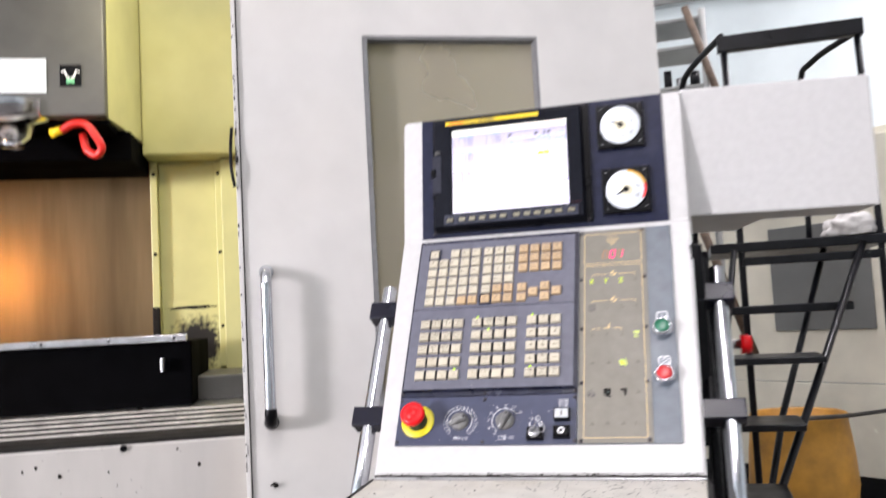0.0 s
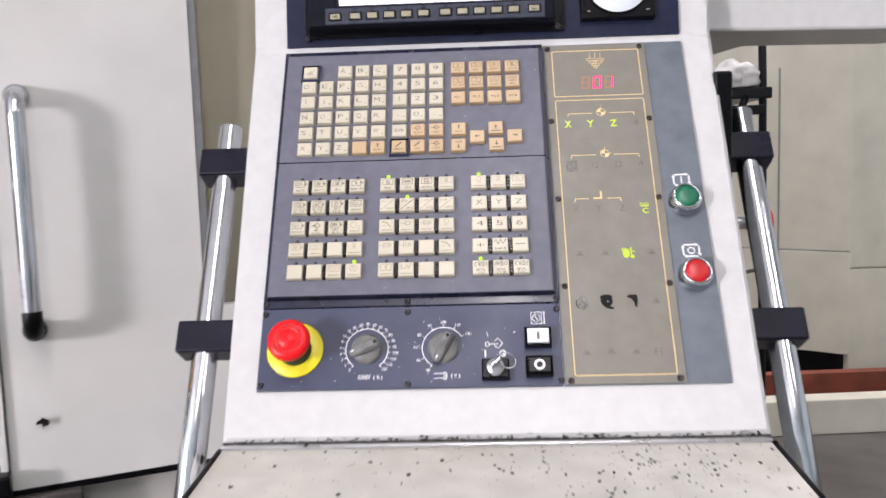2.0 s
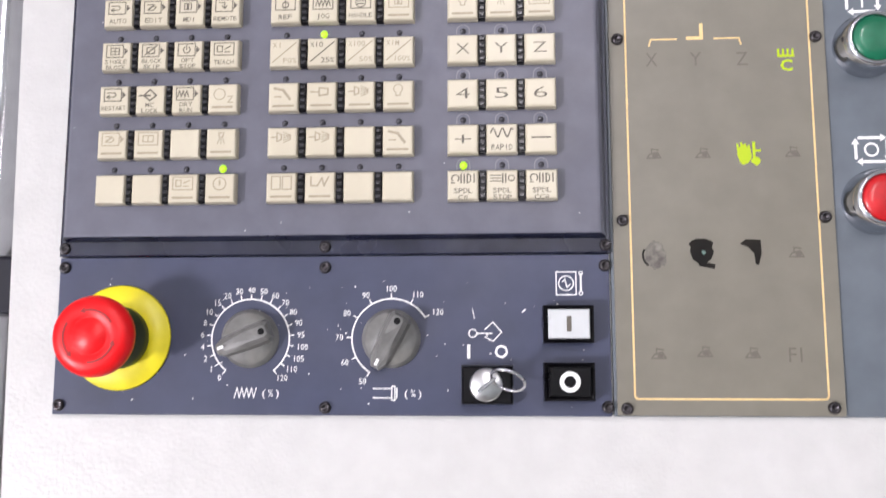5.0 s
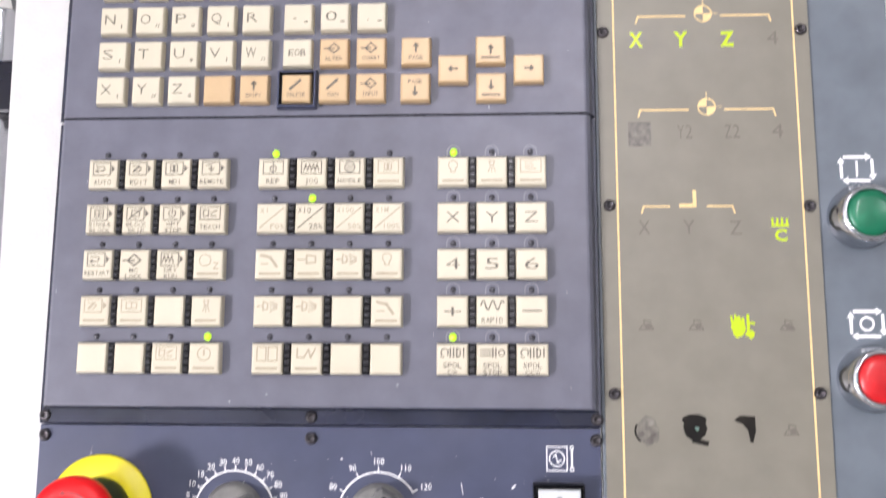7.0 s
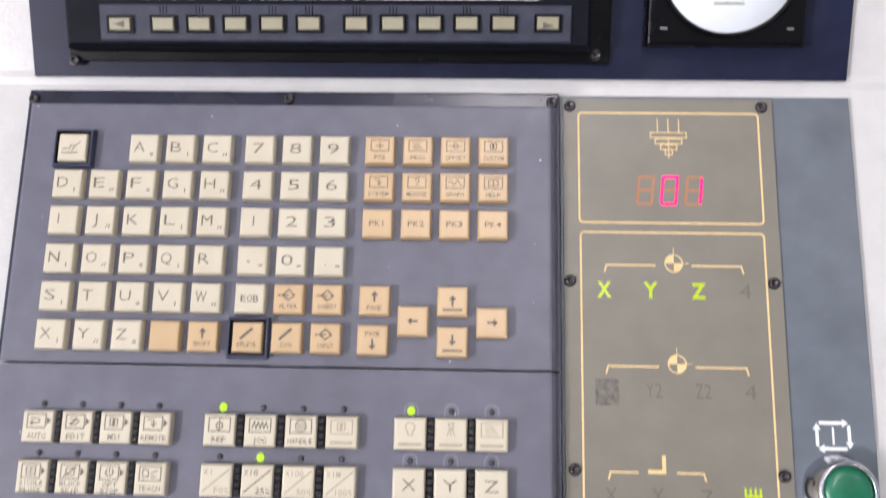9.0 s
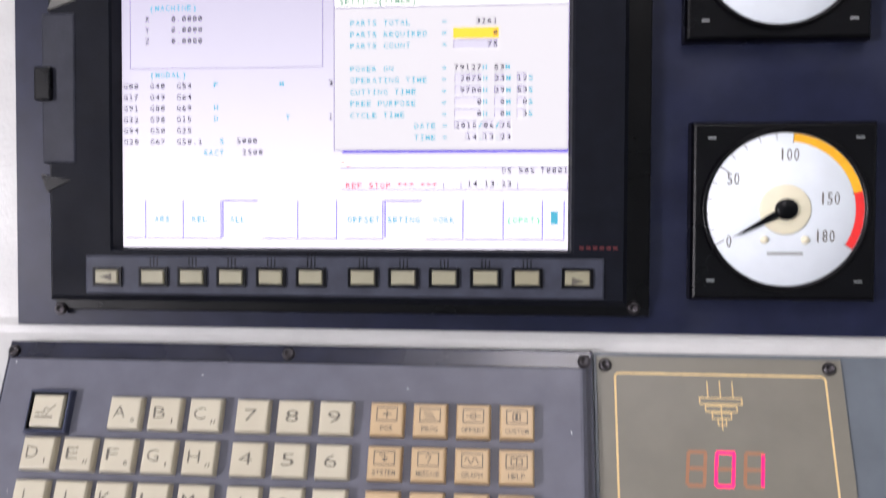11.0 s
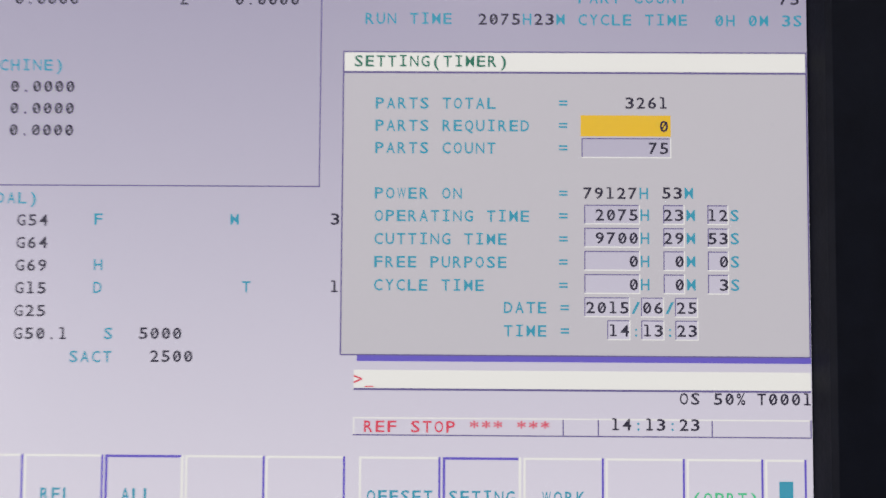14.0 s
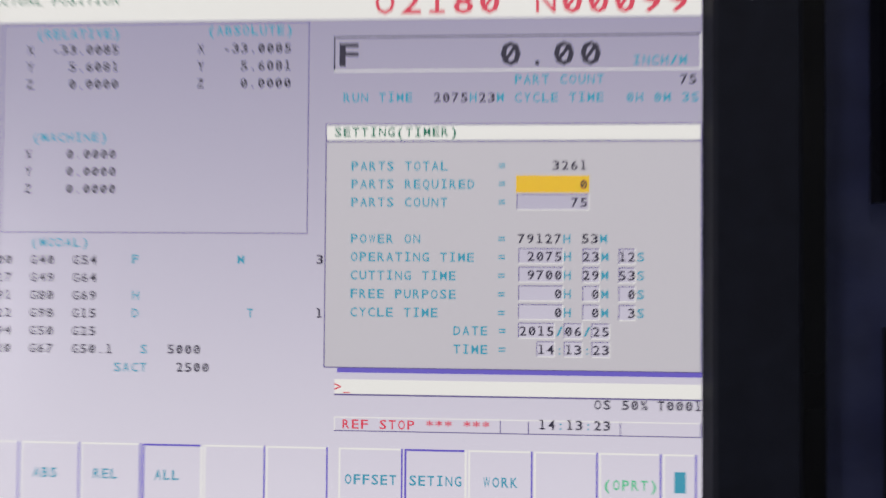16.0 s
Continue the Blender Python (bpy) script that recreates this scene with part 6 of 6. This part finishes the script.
def sframe(b, x0, x1, y0, y1, dark, light, w=0.45, z=SZ + 0.06):
    srect(b, x0, x0 + w, y0, y1, dark, z)
    srect(b, x0, x1, y1 - w, y1, dark, z + 0.005)
    srect(b, x1 - w, x1, y0, y1, light, z + 0.01)
    srect(b, x0, x1, y0, y0 + w, light, z + 0.015)


def block(name, b):
    part(name, b, SMATS, disp)


b = bmesh.new()
srect(b, 39.0, 251.0, 187.9, 198.2, WH)
cells(b, "ACTUAL POSITION", 39.4, 194.6, DG)
cells(b, "O2180", 155.4, 192.9, RD, 7.7, 7.0)
cells(b, "N00099", 202.6, 192.7, RD, 7.6, 7.0)
block("screen_header", b)
b = bmesh.new()
sframe(b, 42.0, 136.0, 124.6, 187.6, LN, LN, 0.3)
cells(b, "(RELATIVE)", 52.4, 184.6, CY)
cells(b, "(ABSOLUTE)", 105.0, 185.2, CY)
for v, ax, n1 in ((179.8, "X", "-33.0085"), (174.6, "Y", "  5.6081"), (169.4, "Z", "  0.0000")):
    cells(b, ax, 49.4, v, BK)
    cells(b, n1, 57.3, v, BK)
    cells(b, ax, 101.9, v, BK)
    cells(b, n1, 109.8, v, BK)
cells(b, "(MACHINE)", 51.6, 153.4, CY)
for v, ax in ((148.3, "X"), (143.1, "Y"), (137.9, "Z")):
    cells(b, ax, 49.3, v, BK)
    cells(b, "0.0000", 62.2, v, BK)
bmesh.ops.translate(b, vec=(0.9 * mm, -0.2 * mm, 0), verts=b.verts)
block("screen_position_box", b)
b = bmesh.new()
cells(b, "(MODAL)", 51.6, 121.6, CY)
for v, words in ((116.4, "G00  G40  G54"), (111.1, "G17  G49  G64"), (105.8, "G91  G80  G69"), (100.5, "G22  G98  G15"), (95.2, "G94  G50  G25"), (89.9, "G20  G67  G50.1")):
    cells(b, words, 38.4, v, BK)
for text, u, v, col in (("F", 82.8, 116.7, CY), ("M", 114.8, 116.8, CY), ("3", 138.4, 117.0, BK), ("H", 83.0, 106.0, CY), ("D", 83.0, 100.7, CY), ("T", 117.8, 101.0, CY), ("1", 138.4, 101.2, BK), ("S", 85.8, 90.0, CY), ("5000", 94.0, 90.1, BK), ("SACT", 77.8, 84.6, CY), ("2500", 96.7, 84.8, BK)):
    cells(b, text, u, v, col)
bmesh.ops.translate(b, vec=(0.9 * mm, 0, 0), verts=b.verts)
block("screen_modal_text", b)
b = bmesh.new()
sframe(b, 144.2, 250.9, 172.3, 182.7, BK, WH, 0.4)
cells(b, "F", 145.0, 177.5, BK, 7.4, 7.0)
cells(b, "0.00", 192.4, 177.5, BK, 7.7, 7.0)
cells(b, "INCH/M", 231.3, 175.2, CY)
cells(b, "PART COUNT", 197.2, 169.8, CY)
cells(b, "75", 244.6, 169.6, BK)
cells(b, "RUN TIME", 146.9, 164.7, CY)
cells(b, "2075", 173.6, 164.6, BK)
cells(b, "H", 184.1, 164.6, CY)
cells(b, "23", 186.8, 164.6, BK)
cells(b, "M", 192.0, 164.6, CY)
cells(b, "CYCLE TIME", 197.2, 164.5, CY)
cells(b, "0H 0M 3S", 229.4, 164.4, CY)
block("screen_feed_box", b)
b = bmesh.new()
srect(b, 142.2, 251.0, 85.4, 156.6, GY)
srect(b, 142.2, 251.0, 152.0, 156.6, WH, SZ + 0.045)
srect(b, 142.2, 251.0, 151.5, 152.0, LN, SZ + 0.05)
sframe(b, 142.0, 251.1, 85.2, 156.8, LN, LN, 0.35)
srect(b, 146.0, 251.1, 83.9, 85.2, BL)
cells(b, "SETTING(TIMER)", 144.4, 154.5, DG)
for v, word in ((144.5, "PARTS TOTAL"), (139.2, "PARTS REQUIRED"), (133.9, "PARTS COUNT"), (123.2, "POWER ON"), (117.9, "OPERATING TIME"), (112.5, "CUTTING TIME"), (107.1, "FREE PURPOSE"), (101.7, "CYCLE TIME")):
    cells(b, word, 149.5, v, CY)
    cells(b, "=", 192.6, v + 0.1, CY)
cells(b, "DATE =", 179.8, 96.6, CY)
cells(b, "TIME =", 179.8, 91.2, CY)
cells(b, "3261", 208.2, 144.7, BK)
srect(b, 198.0, 219.1, 136.7, 141.7, YE, SZ + 0.05)
cells(b, "0", 216.2, 139.2, BK)
srect(b, 198.2, 219.2, 131.6, 136.3, BS, SZ + 0.05)
sframe(b, 198.2, 219.2, 131.6, 136.3, LN, WH, 0.25, SZ + 0.062)
cells(b, "75", 213.6, 134.0, BK)
cells(b, "79127", 198.3, 123.4, BK)
cells(b, "H", 211.4, 123.4, CY)
cells(b, "53", 216.7, 123.5, BK)
cells(b, "M", 221.9, 123.5, CY)
for v, h, m, s in ((118.3, "2075", "23", "12"), (112.9, "9700", "29", "53"), (107.5, "   0", " 0", " 0"), (102.1, "   0", " 0", " 3")):
    for x0, x1 in ((198.8, 211.8), (217.2, 222.2), (227.5, 232.4)):
        srect(b, x0, x1, v - 2.3, v + 2.3, BS, SZ + 0.05)
        sframe(b, x0, x1, v - 2.3, v + 2.3, LN, WH, 0.25, SZ + 0.062)
    cells(b, h, 201.1, v, BK)
    cells(b, "H", 211.6, v, CY)
    cells(b, m, 217.0, v, BK)
    cells(b, "M", 222.3, v, CY)
    cells(b, s, 227.3, v, BK)
    cells(b, "S", 232.5, v, CY)
for v, u, text in ((96.7, 198.9, "2015/06/25"), (91.4, 204.2, "14:13:23")):
    for k, one in enumerate(text.replace("/", ":").split(":")):
        x0 = u + CELL * (text.replace("/", ":").index(one))
        srect(b, x0 - 0.1, x0 + CELL * len(one), v - 2.3, v + 2.3, BS, SZ + 0.05)
        sframe(b, x0 - 0.1, x0 + CELL * len(one), v - 2.3, v + 2.3, LN, WH, 0.22, SZ + 0.062)
        cells(b, one, x0, v, BK)
    for k, ch in enumerate(text):
        if ch in "/:":
            cells(b, ch, u + CELL * k, v, CY)
block("screen_timer_window", b)
b = bmesh.new()
srect(b, 145.3, 251.0, 77.7, 81.9, WH)
srect(b, 145.3, 251.0, 77.2, 77.7, LN)
cells(b, ">_", 145.0, 79.8, RD)
cells(b, "OS 50%", 220.4, 75.8, BK)
cells(b, "T0001", 238.3, 75.8, BK)
sframe(b, 145.3, 251.0, 66.8, 71.0, WH, LN, 0.3)
cells(b, "REF STOP *** ***", 147.5, 69.0, RD, 2.72)
for u in (193.7, 201.8, 228.0):
    srect(b, u, u + 0.3, 67, 70.8, LN, SZ + 0.05)
cells(b, "14 13 23", 204.6, 69.8, BK)
cells(b, "  :  :  ", 204.6, 69.8, CY)
block("screen_status_line", b)
SOFT = [(40.4, 50.4, ""), (50.8, 69.0, "ABS"), (69.2, 87.6, "REL"), (88.0, 106.2, "ALL"), (106.6, 125.0, ""), (125.2, 143.6, ""), (146.8, 165.6, "OFFSET"), (166.1, 184.2, "SETING"), (184.7, 203.2, "WORK"), (203.6, 221.8, ""), (222.2, 239.8, "(OPRT)"), (240.2, 249.7, "+")]
for k, (x0, x1, word) in enumerate(SOFT):
    b = bmesh.new()
    sunk = word in ("ALL", "SETING")
    srect(b, x0, x1, 43.6, 62.0, BS)
    sframe(b, x0, x1, 43.6, 62.0, BL if sunk else WH, WH if sunk else BL, 0.6 if sunk else 0.5)
    if word == "+":
        srect(b, 243.4, 246.6, 51, 57, CY, SZ + 0.05)
    elif word:
        cells(b, word, (x0 + x1) / 2 - CELL * len(word) / 2 - (1.6 if len(word) == 3 else 0), 53.0, GN if word == "(OPRT)" else CY, h=3.0)
    block("screen_soft_key", b)

# ---- load gauges ----


def gauge(u, v, numbers, needle, ticks, arcs, label):
    sq = mm_mesh(steps(bmesh.new(), [(-41.4, 40.4, -41.6, 39.8, 0), (-41.4, 40.4, -41.6, 39.8, 7.4), (-40.4, 39.4, -40.6, 38.8, 9.1), (-39.4, 38.4, -39.6, 37.8, 9.5)]))
    gz = part("load_gauge", sq, BLACK, pen, label, m=UPP @ pose(u * mm, v * mm, 0))
    part("rim", mm_mesh(lathe(bmesh.new(), [(37.4, 9), (37, 11.2), (36, 11.8), (34.8, 10.3)], 56)), BLACK, gz)
    part("dial", mm_mesh(lathe(bmesh.new(), [(35.0, 9.7), (34.8, 10.0), (0, 10.0)], 56)), DIAL, gz, "white dial")
    b = bmesh.new()
    for a, big in ticks:
        c, s = math.cos(math.radians(a)), math.sin(math.radians(a))
        stroke(b, [(34.6 * c, 34.6 * s), ((30.4 if big else 32) * c, (30.4 if big else 32) * s)], 0.5 if big else 0.3, 10.08)
    for text, x, y in numbers:
        w = 3.1 * len(text)
        write(b, text, x - w / 2, y - 2.8, w, 5.6, 10.08, 0, 0.74)
    for x0, x1, y in ((-7, -2.4, -20), (-1.6, 3, -20), (3.8, 7.4, -20)):
        stroke(b, [(x0, y), (x1, y)], 1.4, 10.08, 1)
    part("dial_print", mm_mesh(b), [INK_BLACK, GREYPANEL], gz)
    for a0, a1, m in arcs:
        b = ring(bmesh.new(), 0, 0, 32.7, 3.8, 10.12, 0, a0, a1, 80)
        part("colour_band", mm_mesh(b), m, gz)
    part("hub", mm_mesh(lathe(bmesh.new(), [(11.4, 10.05), (11.4, 10.6), (10.8, 11), (0, 11)], 36)), HUBCREAM, gz, "cream hub plate")
    b = bmesh.new()
    c, s = math.cos(math.radians(needle)), math.sin(math.radians(needle))
    tip = (27 * c, 27 * s, 11.9)
    vs = [b.verts.new(p) for p in (tip, (10 * c - 1.4 * s, 10 * s + 1.4 * c, 12), (2 * c - 1.8 * s, 2 * s + 1.8 * c, 12), (2 * c + 1.8 * s, 2 * s - 1.8 * c, 12), (10 * c + 1.4 * s, 10 * s - 1.4 * c, 12))]
    b.faces.new(vs)
    ex = bmesh.ops.extrude_face_region(b, geom=b.faces[:])
    bmesh.ops.translate(b, vec=(0, 0, 0.6), verts=[e for e in ex["geom"] if isinstance(e, bmesh.types.BMVert)])
    part("needle", mm_mesh(b), BLACK, gz)
    part("pivot_cap", mm_mesh(lathe(bmesh.new(), [(4.8, 11), (4.8, 13.4), (4.2, 14), (0, 14)], 24)), BLACK, gz)
    for x in (-9, 9):
        part("rivet", mm_mesh(lathe(bmesh.new(), [(1.9, 10), (1.7, 11), (0, 11.4)], 12)), HUBCREAM, gz, m=pose(x * mm, -13.8 * mm, 0))
    for x in (-32.5, 32.5):
        for y in (-32.5, 32.5):
            b = stroke(bmesh.new(), [(x - 1.4, y), (x + 1.4, y)], 0.9, 9.6)
            part("corner_screw", mm_mesh(b), STEEL, gz)


gauge(345.2, 176.4, [("0", -24.4, -15), ("2", -27.6, 6.4), ("4", -14.6, 21.8), ("6", 6.4, 21), ("8", 20.6, 6.0), ("10", 17.6, -15.2)], 155.5, [(205 - 11.75 * k, k % 2 == 0) for k in range(21)], [], "black square gauge with white dial reading to 10")
gauge(348.8, 58.2, [("0", -24.6, -14.4), ("50", -23, 14.0), ("100", 1.6, 25.0), ("150", 19.6, 5.2), ("180", 17.6, -11.8)], 208.5, [(a, a in (208, 146, 84, 14, -31)) for a in (208, 196, 184, 172, 159, 146, 134, 122, 110, 97, 84, 14, -31)], [(84, 14, AMBER), (14, -31, REDINK)], "black square load gauge with amber and red bands")

# ---- guard bars beside the panel ----
CLAMPM = mat("black_clamp_enamel", (0.004, 0.004, 0.012), 0.3, grain=0.1, scale=60, spec=0.35)
for u, nm in ((-97, -1), (487, 1)):
    gb = part("guard_bar", tube(bmesh.new(), [(u * mm, v * mm, -58 * mm) for v in (113, 111, -200, -420)], 0.0132, 24), CHROME, pen, "polished steel guard bar", m=LOW)
    for v in (61, -146):
        b = bmesh.new()
        x0, x1 = (-124, -48) if nm < 0 else (440, 511)
        mbox(b, x0, x1, v - 17, v + 17, -76, -42, 2.5)
        part("clamp", b, CLAMPM, gb, "black clamp block")
bm = bmesh.new()
for k, (a, b2) in enumerate((((0.455, 0.16, 1.30), (0.462, 0.02, 0.95)), ((0.466, 0.17, 1.28), (0.470, 0.05, 0.90)), ((0.476, 0.19, 1.22), (0.472, 0.09, 0.88)))):
    pts = arc([a, (a[0] + 0.008, (a[1] + b2[1]) / 2 + 0.01, (a[2] + b2[2]) / 2), b2, (b2[0], b2[1] + 0.01, 0.55)])
    tube(bm, pts, 0.008 + 0.002 * k, 10)
part("cable", bm, BLACK, pen, "black cables behind the panel edge")
bm = bmesh.new()
mbox(bm, 446, 466, 60, 200, 960, 1290, 3)
part("side_box", bm, BLACK, pen, "black terminal box on the side")
bm = bmesh.new()
cyl(bm, (0.455, 0.149, 1.118), (0.523, 0.149, 1.118), 0.008)
sb = part("side_button", bm, STEEL, pen, "red-capped side button")
bm = bmesh.new()
cyl(bm, (0.518, 0.149, 1.118), (0.536, 0.149, 1.118), 0.017, 0.0145)
part("button_cap", bm, RED, sb)
